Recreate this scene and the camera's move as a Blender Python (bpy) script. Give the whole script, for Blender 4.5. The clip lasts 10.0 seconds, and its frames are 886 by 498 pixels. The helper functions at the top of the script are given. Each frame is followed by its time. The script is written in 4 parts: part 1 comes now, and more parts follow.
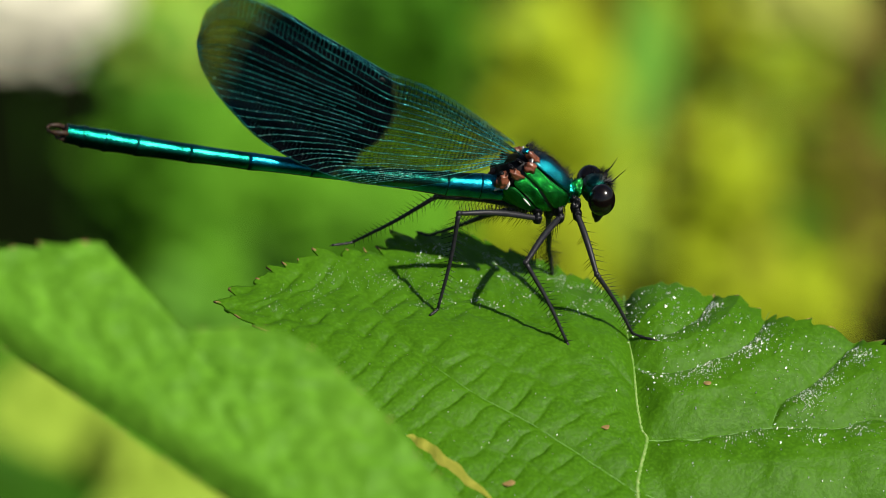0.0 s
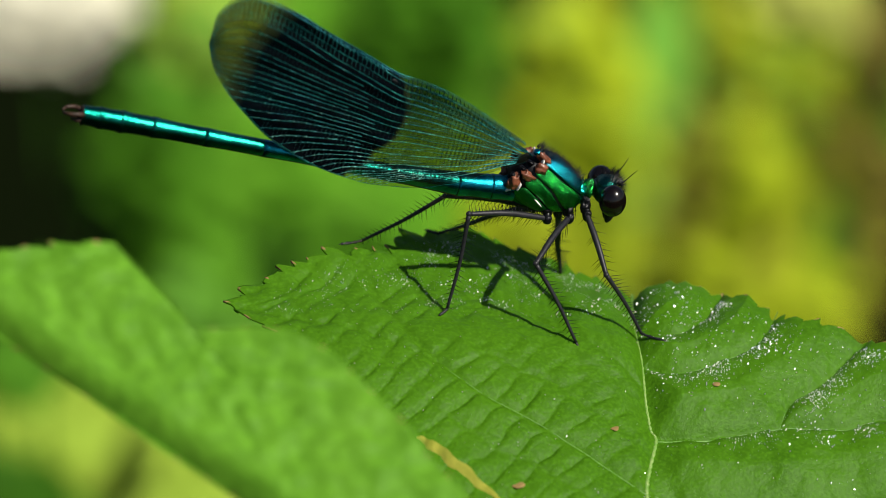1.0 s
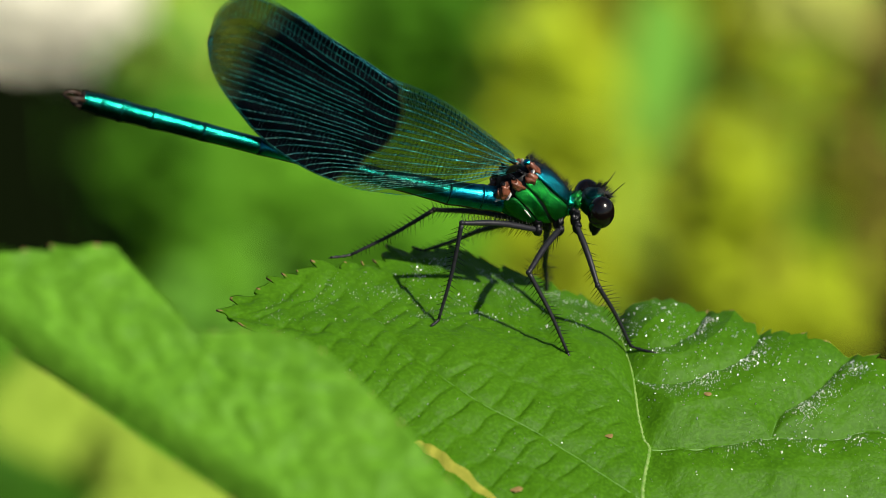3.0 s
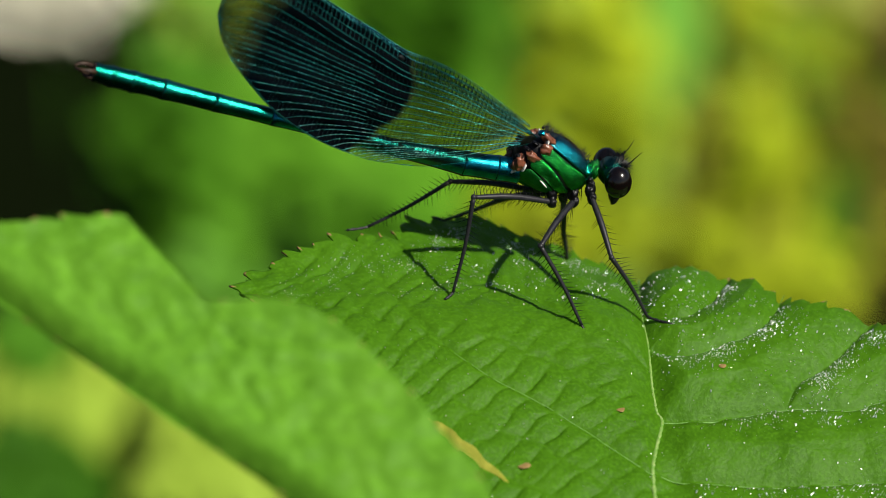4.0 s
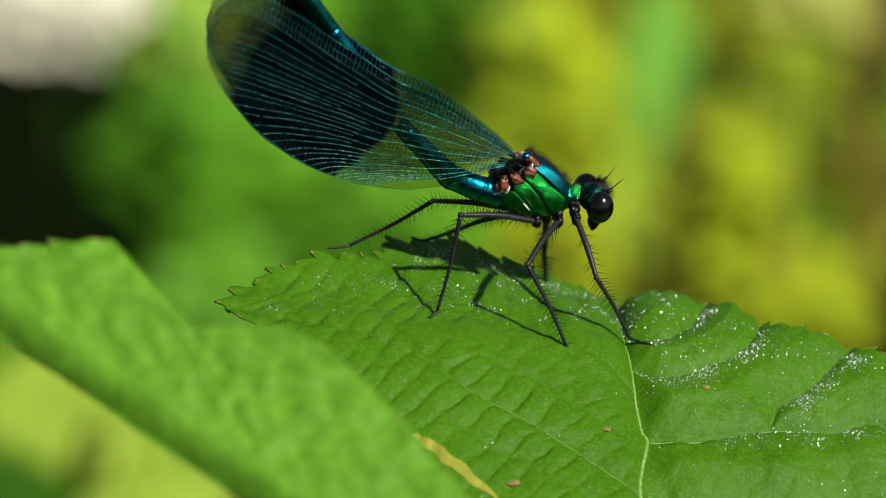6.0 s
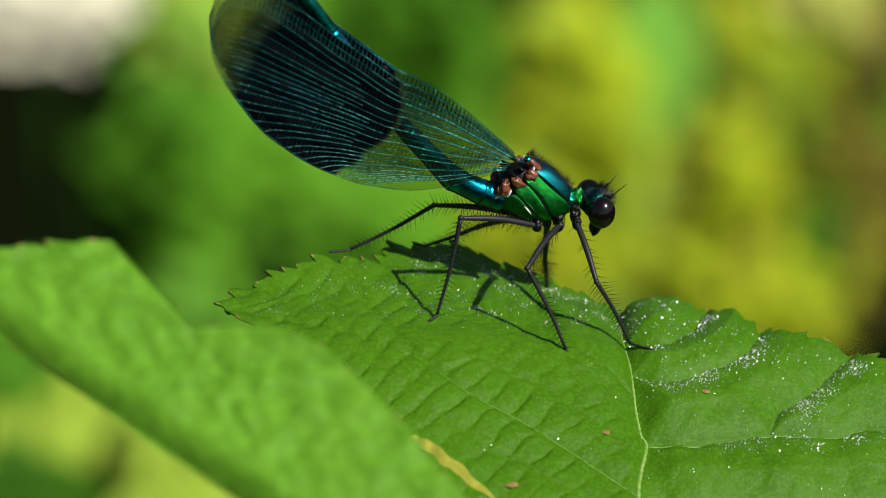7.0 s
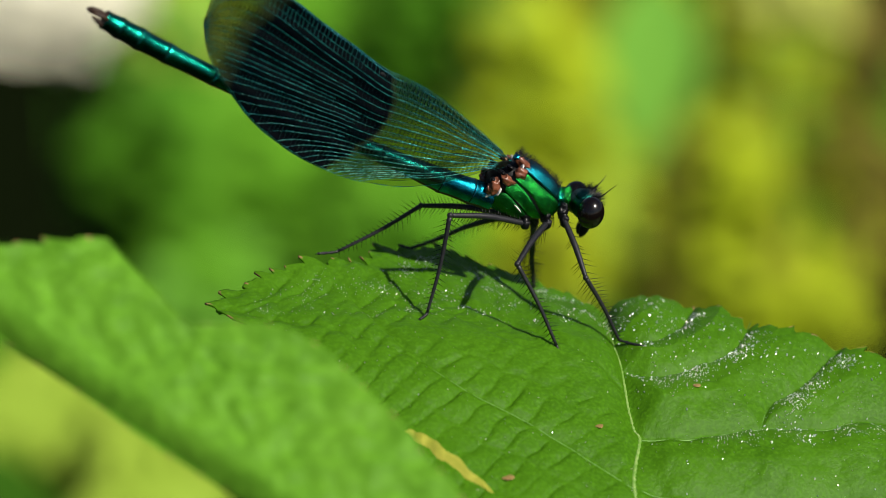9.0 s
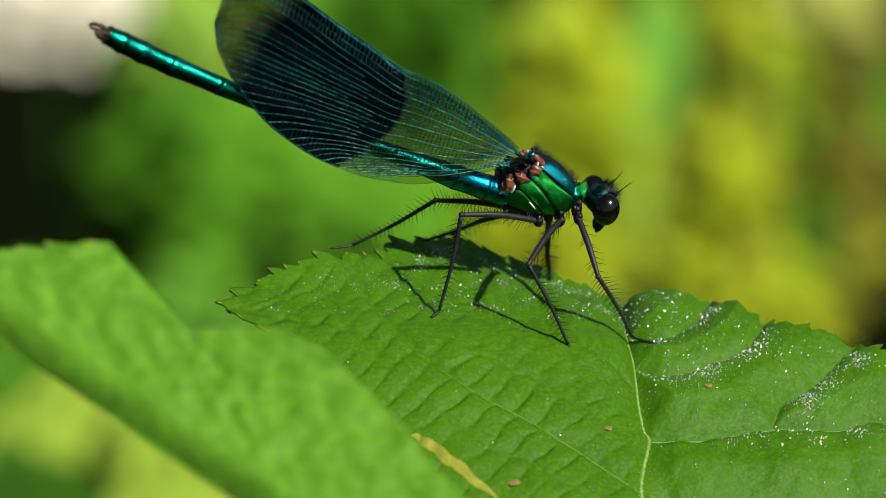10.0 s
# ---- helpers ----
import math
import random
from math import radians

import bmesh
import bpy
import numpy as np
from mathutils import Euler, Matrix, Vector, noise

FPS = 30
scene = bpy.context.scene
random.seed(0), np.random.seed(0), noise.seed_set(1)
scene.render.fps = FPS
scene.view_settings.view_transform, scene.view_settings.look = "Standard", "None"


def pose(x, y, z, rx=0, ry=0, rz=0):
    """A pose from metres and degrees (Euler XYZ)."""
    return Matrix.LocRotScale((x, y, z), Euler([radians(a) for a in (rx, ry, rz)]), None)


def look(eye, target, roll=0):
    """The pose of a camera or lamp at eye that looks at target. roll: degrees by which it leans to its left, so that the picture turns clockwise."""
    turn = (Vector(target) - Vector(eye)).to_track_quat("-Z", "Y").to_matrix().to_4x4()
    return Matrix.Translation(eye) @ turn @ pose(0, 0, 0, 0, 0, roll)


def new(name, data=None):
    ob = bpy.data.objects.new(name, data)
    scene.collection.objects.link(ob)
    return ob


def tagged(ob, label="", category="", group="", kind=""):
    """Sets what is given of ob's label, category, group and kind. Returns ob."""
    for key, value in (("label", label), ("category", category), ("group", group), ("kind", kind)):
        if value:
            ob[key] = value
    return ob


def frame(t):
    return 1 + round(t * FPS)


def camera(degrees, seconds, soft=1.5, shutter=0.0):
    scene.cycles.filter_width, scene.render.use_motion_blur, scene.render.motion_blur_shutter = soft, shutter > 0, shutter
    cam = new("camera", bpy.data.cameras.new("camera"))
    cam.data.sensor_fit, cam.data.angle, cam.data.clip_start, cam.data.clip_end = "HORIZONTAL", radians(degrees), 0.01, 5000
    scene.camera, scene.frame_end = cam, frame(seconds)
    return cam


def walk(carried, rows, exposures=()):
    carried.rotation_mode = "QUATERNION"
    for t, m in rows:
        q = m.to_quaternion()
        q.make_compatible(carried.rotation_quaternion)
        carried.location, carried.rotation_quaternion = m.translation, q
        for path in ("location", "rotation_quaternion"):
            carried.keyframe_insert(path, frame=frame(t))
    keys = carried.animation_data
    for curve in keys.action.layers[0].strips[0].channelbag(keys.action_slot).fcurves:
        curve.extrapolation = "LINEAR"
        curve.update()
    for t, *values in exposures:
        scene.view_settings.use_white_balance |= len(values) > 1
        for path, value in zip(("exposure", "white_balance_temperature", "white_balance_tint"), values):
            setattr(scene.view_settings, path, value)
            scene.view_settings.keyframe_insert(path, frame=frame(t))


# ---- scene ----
MM = 0.001
cam = camera(14.0, 10.0, soft=0.6)
cam.data.dof.use_dof = True
cam.data.dof.focus_distance = 0.2822
cam.data.dof.aperture_fstop = 22.0
EYE_AT = (-0.00783, -0.25938, 0.71575)
AIM = [  # seconds, yaw, pitch
    (0.0, -0.197, -25.004), (0.5, -0.076, -24.991), (1.0, 0.0, -25.0), (1.5, 0.027, -24.951), (2.0, 0.018, -24.937),
    (3.5, 0.004, -24.978), (4.0, 0.184, -25.435), (4.5, 0.013, -25.17), (5.0, -0.117, -24.973), (5.5, 0.0, -25.036),
    (7.0, -0.054, -25.027), (7.5, -0.027, -25.027), (8.0, 0.054, -25.108), (8.5, -0.09, -25.004), (9.0, -0.13, -25.072),
    (9.5, -0.188, -25.0), (10.0, -0.076, -25.0)]
walk(cam, [(t, pose(*EYE_AT, 90 + p, 0, y)) for t, y, p in AIM])

# ---- light ----
SUN_FROM = Vector((0.545, -0.465, 0.70)).normalized()
world = bpy.data.worlds.new("sky")
scene.world = world
world.use_nodes = True
wn = world.node_tree.nodes
sky = wn.new("ShaderNodeTexSky")
sky.sky_type, sky.sun_disc = "NISHITA", False
sky.sun_elevation = math.asin(SUN_FROM.z)
sky.sun_rotation = math.atan2(SUN_FROM.x, SUN_FROM.y)
world.node_tree.links.new(sky.outputs[0], wn["Background"].inputs[0])
wn["Background"].inputs[1].default_value = 0.05
sun = new("sun", bpy.data.lights.new("sun", "SUN"))
sun.data.energy, sun.data.angle, sun.data.color = 5.0, radians(0.53), (1.0, 0.94, 0.82)
sun.matrix_world = look((0, 0, 3), Vector((0, 0, 3)) - SUN_FROM)
scene.view_settings.exposure = 0.36


# ---- materials ----
def material(name):
    m = bpy.data.materials.new(name)
    m.use_nodes = True
    return m, m.node_tree.nodes, m.node_tree.links, m.node_tree.nodes["Principled BSDF"]


def set_in(node, **values):
    for key, value in values.items():
        node.inputs[key.replace("_", " ")].default_value = value


def tex_noise(nodes, links, scale, detail=4.0, rough=0.6):
    co = nodes.new("ShaderNodeTexCoord")
    n = nodes.new("ShaderNodeTexNoise")
    set_in(n, Scale=scale, Detail=detail, Roughness=rough)
    links.new(co.outputs["Object"], n.inputs["Vector"])
    return n


def mixed(nodes, links, fac, a, b):
    r = nodes.new("ShaderNodeMix")
    r.data_type = "RGBA"
    links.new(fac, r.inputs["Factor"])
    for s, v in ((r.inputs["A"], a), (r.inputs["B"], b)):
        if isinstance(v, tuple):
            s.default_value = (*v, 1)
        else:
            links.new(v, s)
    return r.outputs["Result"]


def bumped(nodes, links, bsdf, height, strength, distance):
    b = nodes.new("ShaderNodeBump")
    set_in(b, Strength=strength, Distance=distance)
    links.new(height, b.inputs["Height"])
    links.new(b.outputs[0], bsdf.inputs["Normal"])


def ramp(nodes, links, src, lo, hi):
    r = nodes.new("ShaderNodeMapRange")
    set_in(r, From_Min=lo, From_Max=hi)
    links.new(src, r.inputs["Value"])
    return r.outputs[0]


def leaf_material(name, dark, light, through_colour, share=0.3, rough=0.42, grain=900.0, blotch=120.0, bump=0.5, gloss=0.07):
    """A leaf's blade: waxy skin over green tissue that lets some light through."""
    m, n, l, p = material(name)
    big, small = tex_noise(n, l, blotch, 5), tex_noise(n, l, grain, 6)
    c = mixed(n, l, ramp(n, l, big.outputs[0], 0.3, 0.7), dark, light)
    c = mixed(n, l, ramp(n, l, small.outputs[0], 0.45, 0.75), c, tuple(1.35 * v for v in light))
    l.new(c, p.inputs["Base Color"])
    set_in(p, Roughness=rough)
    p.inputs["Specular IOR Level"].default_value = gloss
    mid = tex_noise(n, l, grain * 0.45, 3)
    add = n.new("ShaderNodeMath")
    add.operation = "MULTIPLY_ADD"
    add.inputs[1].default_value = 0.6
    l.new(mid.outputs[0], add.inputs[0])
    l.new(small.outputs[0], add.inputs[2])
    bumped(n, l, p, add.outputs[0], bump, 0.00014)
    t = n.new("ShaderNodeBsdfTranslucent")
    t.inputs[0].default_value = (*through_colour, 1)
    mix = n.new("ShaderNodeMixShader")
    mix.inputs[0].default_value = share
    l.new(p.outputs[0], mix.inputs[1])
    l.new(t.outputs[0], mix.inputs[2])
    l.new(mix.outputs[0], n["Material Output"].inputs[0])
    return m


def metal_material(name, a, b, rough=0.3, scale=400.0, bump=0.25, coat=0.0, soft=0.0):
    """Metallic insect skin with fine pitting and a drift from one tint to the other."""
    m, n, l, p = material(name)
    big, small = tex_noise(n, l, scale, 3), tex_noise(n, l, scale * 26, 4)
    l.new(mixed(n, l, ramp(n, l, big.outputs[0], 0.35, 0.65), a, b), p.inputs["Base Color"])
    set_in(p, Metallic=1.0, Roughness=rough, Coat_Weight=coat, Coat_Roughness=0.14)
    r = n.new("ShaderNodeMapRange")
    set_in(r, To_Min=rough - 0.05, To_Max=rough + (0.05 if soft else 0.14))
    l.new(small.outputs[0], r.inputs["Value"])
    l.new(r.outputs[0], p.inputs["Roughness"])
    mid = tex_noise(n, l, scale * 7, 2)
    add = n.new("ShaderNodeMath")
    add.operation = "MULTIPLY_ADD"
    add.inputs[1].default_value = 1.4
    l.new(mid.outputs[0], add.inputs[0])
    l.new(small.outputs[0], add.inputs[2])
    bumped(n, l, p, add.outputs[0], bump, 0.00005)
    if soft:
        # fine hairs spread part of the light wide
        g = n.new("ShaderNodeBsdfAnisotropic")
        g.inputs["Roughness"].default_value = soft
        l.new(p.inputs["Base Color"].links[0].from_socket, g.inputs["Color"])
        l.new(p.inputs["Normal"].links[0].from_socket, g.inputs["Normal"])
        mix = n.new("ShaderNodeMixShader")
        mix.inputs[0].default_value = 0.12
        l.new(p.outputs[0], mix.inputs[1])
        l.new(g.outputs[0], mix.inputs[2])
        l.new(mix.outputs[0], n["Material Output"].inputs[0])
    return m


def plain_material(name, a, b, rough=0.5, scale=900.0, bump=0.2, spec=0.5):
    m, n, l, p = material(name)
    small = tex_noise(n, l, scale, 5)
    l.new(mixed(n, l, ramp(n, l, small.outputs[0], 0.35, 0.7), a, b), p.inputs["Base Color"])
    set_in(p, Roughness=rough)
    p.inputs["Specular IOR Level"].default_value = spec
    bumped(n, l, p, small.outputs[0], bump, 0.00005)
    return m


def wing_material(name):
    """Thin membrane: near black blue where the attribute band is 1, smoky amber and clear where it is 0."""
    m, n, l, p = material(name)
    at = n.new("ShaderNodeAttribute")
    at.attribute_name = "band"
    grain = tex_noise(n, l, 2500.0, 5)
    c = mixed(n, l, at.outputs["Fac"], (0.032, 0.050, 0.018), (0.0003, 0.0011, 0.0020))
    l.new(c, p.inputs["Base Color"])
    set_in(p, Roughness=0.5, Metallic=0.0)
    p.inputs["Specular IOR Level"].default_value = 0.02
    bumped(n, l, p, grain.outputs[0], 0.3, 0.00004)
    clear = n.new("ShaderNodeBsdfTransparent")
    clear.inputs[0].default_value = (0.84, 0.80, 0.69, 1)
    r = n.new("ShaderNodeMapRange")
    set_in(r, To_Min=0.03, To_Max=0.97)
    l.new(at.outputs["Fac"], r.inputs["Value"])
    mix = n.new("ShaderNodeMixShader")
    l.new(r.outputs[0], mix.inputs[0])
    l.new(clear.outputs[0], mix.inputs[1])
    l.new(p.outputs[0], mix.inputs[2])
    l.new(mix.outputs[0], n["Material Output"].inputs[0])
    return m


M_LEAF = leaf_material("leaf_green", (0.045, 0.138, 0.004), (0.064, 0.182, 0.006), (0.15, 0.40, 0.01), 0.3, 0.40, 3500.0, 150.0, 0.5, 0.11)
M_NEAR = leaf_material("leaf_light_green", (0.082, 0.230, 0.014), (0.120, 0.295, 0.022), (0.20, 0.44, 0.03), 0.3, 0.5)
M_UNDER = leaf_material("leaf_underside", (0.10, 0.19, 0.06), (0.13, 0.23, 0.07), (0.16, 0.42, 0.02), 0.3, 0.6)
M_VEIN = plain_material("vein_pale", (0.09, 0.22, 0.02), (0.24, 0.34, 0.10), 0.5, 2500, 1.0)
M_VEIN_DIM = plain_material("vein_green", (0.065, 0.19, 0.012), (0.12, 0.27, 0.04), 0.5, 2500, 1.0)
M_YELLOW = leaf_material("leaf_yellowed", (0.42, 0.46, 0.05), (0.62, 0.58, 0.10), (0.6, 0.55, 0.08))
M_BROWN = plain_material("withered_brown", (0.17, 0.10, 0.03), (0.28, 0.19, 0.06), 0.7)
M_HAIR_GLINT = metal_material("leaf_hair_glint", (0.70, 0.88, 0.86), (0.98, 0.86, 0.76), 0.36, 14000, 0.0)
M_STEM = plain_material("stem_green", (0.09, 0.17, 0.04), (0.13, 0.2, 0.05), 0.55)
M_TEAL = metal_material("metal_teal", (0.001, 0.07, 0.11), (0.009, 0.30, 0.40), 0.19, 450.0, 0.42, 0.02)
M_TEALGREEN = metal_material("metal_sea_green", (0.001, 0.08, 0.06), (0.008, 0.30, 0.21), 0.19, 450.0, 0.42, 0.02)
M_GREEN = metal_material("metal_green", (0.004, 0.11, 0.018), (0.022, 0.42, 0.06), 0.16, 1100, 0.8, 0.2, 0.40)
M_DGREEN = metal_material("metal_dark_green", (0.008, 0.12, 0.02), (0.02, 0.20, 0.04), 0.40, 700, 0.8)
M_BLUE = metal_material("metal_blue", (0.002, 0.06, 0.10), (0.005, 0.20, 0.23), 0.16, 900, 0.6, 0.2, 0.40)
M_HEAD = metal_material("metal_head", (0.003, 0.035, 0.038), (0.009, 0.11, 0.085), 0.31, 900, 0.6)
M_BLACK = plain_material("chitin_black", (0.002, 0.002, 0.003), (0.004, 0.004, 0.005), 0.35, 2500, 0.4, 0.2)
M_VENTER = plain_material("chitin_brown", (0.012, 0.006, 0.004), (0.05, 0.026, 0.014), 0.5, 2500, 0.6, 0.3)
M_LEG = plain_material("chitin_grey", (0.008, 0.008, 0.011), (0.019, 0.018, 0.023), 0.45, 3500, 0.6, 0.35)
M_EYE = plain_material("eye_dark", (0.0012, 0.0015, 0.0016), (0.006, 0.0025, 0.002), 0.18, 6000, 0.05, 0.45)
M_SCLERITE = plain_material("sclerite_brown", (0.05, 0.015, 0.008), (0.21, 0.07, 0.036), 0.28, 1500, 1.0)
M_WHITE = plain_material("membrane_white", (0.5, 0.48, 0.45), (0.65, 0.62, 0.6), 0.4, 2500)
M_WING = wing_material("wing_membrane")
M_WVEIN = metal_material("wing_vein_teal", (0.01, 0.22, 0.26), (0.16, 0.80, 0.76), 0.22, 2200, 1.0)
M_WVEIN_DIM = metal_material("wing_vein_sea_green", (0.008, 0.14, 0.14), (0.06, 0.46, 0.40), 0.25, 2200, 1.0)
M_WVEIN_ROOT = metal_material("wing_vein_dark_teal", (0.004, 0.07, 0.09), (0.03, 0.36, 0.36), 0.22, 2600, 1.0)
# brighter metal for flakes that imitate sun glints on the veins
M_WGLINT = metal_material("wing_vein_glint", (0.20, 0.62, 0.62), (0.5, 0.85, 0.72), 0.35, 900, 0.2)
M_WNET = metal_material("wing_net_dark", (0.001, 0.008, 0.008), (0.003, 0.02, 0.018), 0.4, 900, 0.5)
# far below soil's own tone: shade between the plants is put into the colour
M_SOIL = plain_material("soil_shade_dark", (0.002, 0.004, 0.001), (0.006, 0.009, 0.003), 0.95, 40, 0.8, 0.0)


# ---- mesh helpers ----
def mesh_of(name, verts, faces, mats, smooth=True, face_mats=None):
    me = bpy.data.meshes.new(name)
    me.from_pydata([tuple(v) for v in verts], [], faces)
    for m in mats if isinstance(mats, (list, tuple)) else [mats]:
        me.materials.append(m)
    if face_mats is not None:
        me.polygons.foreach_set("material_index", face_mats)
    me.polygons.foreach_set("use_smooth", [smooth] * len(me.polygons))
    me.update()
    return me


def part(name, me, parent, label=""):
    ob = new(name, me)
    ob.parent = parent
    return tagged(ob, label)


def thing(name, m, label, category, group="", kind=""):
    ob = new(name)
    ob.empty_display_size = 0.002
    ob.matrix_world = m
    return tagged(ob, label, category, group, kind)


def spline(points, n):
    """Points along a smooth open curve through the given ones."""
    p = np.array(points, float)
    p = np.vstack([2 * p[0] - p[1], p, 2 * p[-1] - p[-2]])
    out = []
    k = len(p) - 3
    for u in np.linspace(0, k - 1e-9, n):
        i, f = int(u), u - int(u)
        a, b, c, d = p[i:i + 4]
        out.append(0.5 * (2 * b + (c - a) * f + (2 * a - 5 * b + 4 * c - d) * f * f + (3 * b - a - 3 * c + d) * f ** 3))
    return np.array(out)


def tube(path, radii, sides=8, flat=1.0):
    """Vertices and faces of a tapering tube along a path, in mm."""
    path = np.asarray(path, float)
    n = len(path)
    radii = np.broadcast_to(np.asarray(radii, float), (n,))
    tang = np.gradient(path, axis=0)
    tang /= np.linalg.norm(tang, axis=1)[:, None] + 1e-12
    ref = np.array([0, 1.0, 0]) if abs(tang[0][1]) < 0.8 else np.array([0, 0, 1.0])
    verts, faces = [], []
    for i in range(n):
        a = np.cross(tang[i], ref)
        a /= np.linalg.norm(a)
        b = np.cross(tang[i], a)
        ref = b if abs(b @ ref) > 0.5 and b @ ref > 0 else ref
        for k in range(sides):
            w = 2 * math.pi * k / sides
            verts.append(path[i] + radii[i] * (math.cos(w) * a + flat * math.sin(w) * b))
    for i in range(n - 1):
        for k in range(sides):
            j = (k + 1) % sides
            faces.append((i * sides + k, i * sides + j, (i + 1) * sides + j, (i + 1) * sides + k))
    faces.append(tuple(range(sides))[::-1])
    faces.append(tuple((n - 1) * sides + k for k in range(sides)))
    return [v * MM for v in verts], faces


def join(pieces):
    verts, faces = [], []
    for v, f in pieces:
        o = len(verts)
        verts += list(v)
        faces += [tuple(i + o for i in q) for q in f]
    return verts, faces


def ellipsoid(centre, radii, nu=20, nv=14, turn=None, bump=0.0):
    verts, faces = [], []
    c, r = Vector(centre), radii
    for i in range(nv + 1):
        a = math.pi * i / nv
        for k in range(nu):
            b = 2 * math.pi * k / nu
            d = Vector((math.sin(a) * math.cos(b) * r[0], math.sin(a) * math.sin(b) * r[1], math.cos(a) * r[2]))
            if bump:
                d *= 1 + bump * noise.noise(d * 1.7 + c)
            if turn:
                d = turn @ d
            verts.append((c + d) * MM)
    for i in range(nv):
        for k in range(nu):
            j = (k + 1) % nu
            faces.append((i * nu + k, (i + 1) * nu + k, (i + 1) * nu + j, i * nu + j))
    return verts, faces


# ---- ground ----
GROUND = -0.70


def ground_sheet():
    n = 40
    xs = np.sign(np.linspace(-1, 1, n)) * np.abs(np.linspace(-1, 1, n)) ** 3 * 400
    verts = [(x, y, GROUND + (0.03 * noise.noise((x * 2.1, y * 2.1, 0)) if abs(x) + abs(y) < 30 else 0)) for y in xs for x in xs]
    faces = [(j * n + i, j * n + i + 1, (j + 1) * n + i + 1, (j + 1) * n + i) for j in range(n - 1) for i in range(n - 1)]
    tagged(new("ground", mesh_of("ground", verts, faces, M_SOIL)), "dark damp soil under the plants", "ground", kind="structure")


ground_sheet()

# ---- the sunlit leaf ----
PERCH = Matrix.Translation((0, 0, 0.60)) @ pose(0, 0, 0, 0, 0, 12)


def soft_plus(v, w):
    return w * np.log1p(np.exp(np.clip(v / w, -30, 30)))


def mid_x(y):
    return 6.9 + 0.078 * (y + 2)


def leaf_height(x, y):
    z = -9.5 - 0.115 * x + 0.10 * soft_plus(x - 9, 2.0)
    z = z - 0.60 * soft_plus(-5.5 - y, 1.5) + 0.20 * soft_plus(y + 1.0, 1.5)
    z = z - 0.12 * (np.clip(x, -17, 6) + 4) / (1 + np.exp(1.5 - y))
    return z - 0.7 * np.exp(-((x - mid_x(y)) / 1.6) ** 2)


def distance_to(lines, xy):
    """Distance of each point to the nearest of the lines, and the nearest line's width there."""
    best = np.full(len(xy), 1e9)
    for line in lines:
        for a, b in zip(line[:-1], line[1:]):
            ab = b - a
            s = np.clip(((xy - a) @ ab) / (ab @ ab + 1e-12), 0, 1)
            best = np.minimum(best, np.hypot(*(xy - a - s[:, None] * ab).T))
    return best


def side_branches(line, every, length, spread, sides=(-1, 1), bend=0.35, rng=None):
    """Short curved branches off a vein."""
    out = []
    seg = np.hypot(*np.diff(line, axis=0).T)
    arc = np.concatenate([[0], np.cumsum(seg)])
    for side in sides:
        s = every * 0.7
        while s < arc[-1] - 0.3:
            p = np.array([np.interp(s, arc, line[:, k]) for k in (0, 1)])
            q = np.array([np.interp(min(s + 0.4, arc[-1]), arc, line[:, k]) for k in (0, 1)])
            w = math.atan2(*(q - p)[::-1]) + side * radians(spread + rng.uniform(-6, 6))
            ln = length * rng.uniform(0.8, 1.15) * (1 - 0.5 * s / arc[-1])
            pts = [p]
            for k in range(6):
                w -= side * bend / 6
                pts.append(pts[-1] + ln / 6 * np.array([math.cos(w), math.sin(w)]))
            out.append(np.array(pts))
            s += every * rng.uniform(0.8, 1.2)
    return out


def beside(line, xy):
    """How far along a line each point lies, and how far to the line's right (negative: left)."""
    arc, off, best, run = np.zeros(len(xy)), np.zeros(len(xy)), np.full(len(xy), 1e9), 0.0
    for a, b in zip(line[:-1], line[1:]):
        ab = b - a
        ln = np.hypot(*ab)
        s = np.clip(((xy - a) @ ab) / (ln * ln + 1e-12), 0, 1)
        d = xy - a - s[:, None] * ab
        dist = np.hypot(*d.T)
        side = np.sign((xy - a) @ np.array([ab[1], -ab[0]]))
        near = dist < best
        arc[near], off[near], best[near] = (run + s * ln)[near], (side * dist)[near], dist[near]
        run += ln
    return arc, off


def quilting(line, xy, row=3.4, rib=1.8):
    """Rows of small pillows on both sides of a vein, parted by slanting furrows."""
    a, b = beside(line, xy)
    warp = np.array([noise.noise((p * 0.35, q * 0.35, 12.0)) for p, q in xy])
    fine = np.array([noise.noise((p * 0.9, q * 0.9, 15.0)) for p, q in xy])
    strength = np.array([0.70 + 1.2 * noise.noise((p * 0.3, q * 0.3, 17.0)) for p, q in xy]).clip(0.15, 1.3)
    bb = b + 0.5 * warp
    r = np.floor(bb / row)
    f = bb / row - r
    turn = np.clip((a - 13) / 10, 0, 1)
    phase = (a + (0.40 - 0.85 * turn * turn * (3 - 2 * turn)) * np.clip(b, -9, 7) + 0.35 * warp + 0.12 * fine) / rib + 0.37 * np.sin(r * 5.3)
    d = np.abs(phase - np.floor(phase) - 0.5)
    inner = np.exp(-np.maximum(0, b - 4.5) / 2.2) * np.clip(np.sin(math.pi * f), 0, 1) ** 0.6
    z = -0.33 * np.exp(-((0.5 - d) * rib / 0.26) ** 1.4) + 0.05
    seam = np.minimum(f, 1 - f) * row
    return strength * inner * z - 0.10 * np.exp(-(seam / 0.35) ** 2) * np.exp(-np.maximum(0, b - 6) / 2.0)


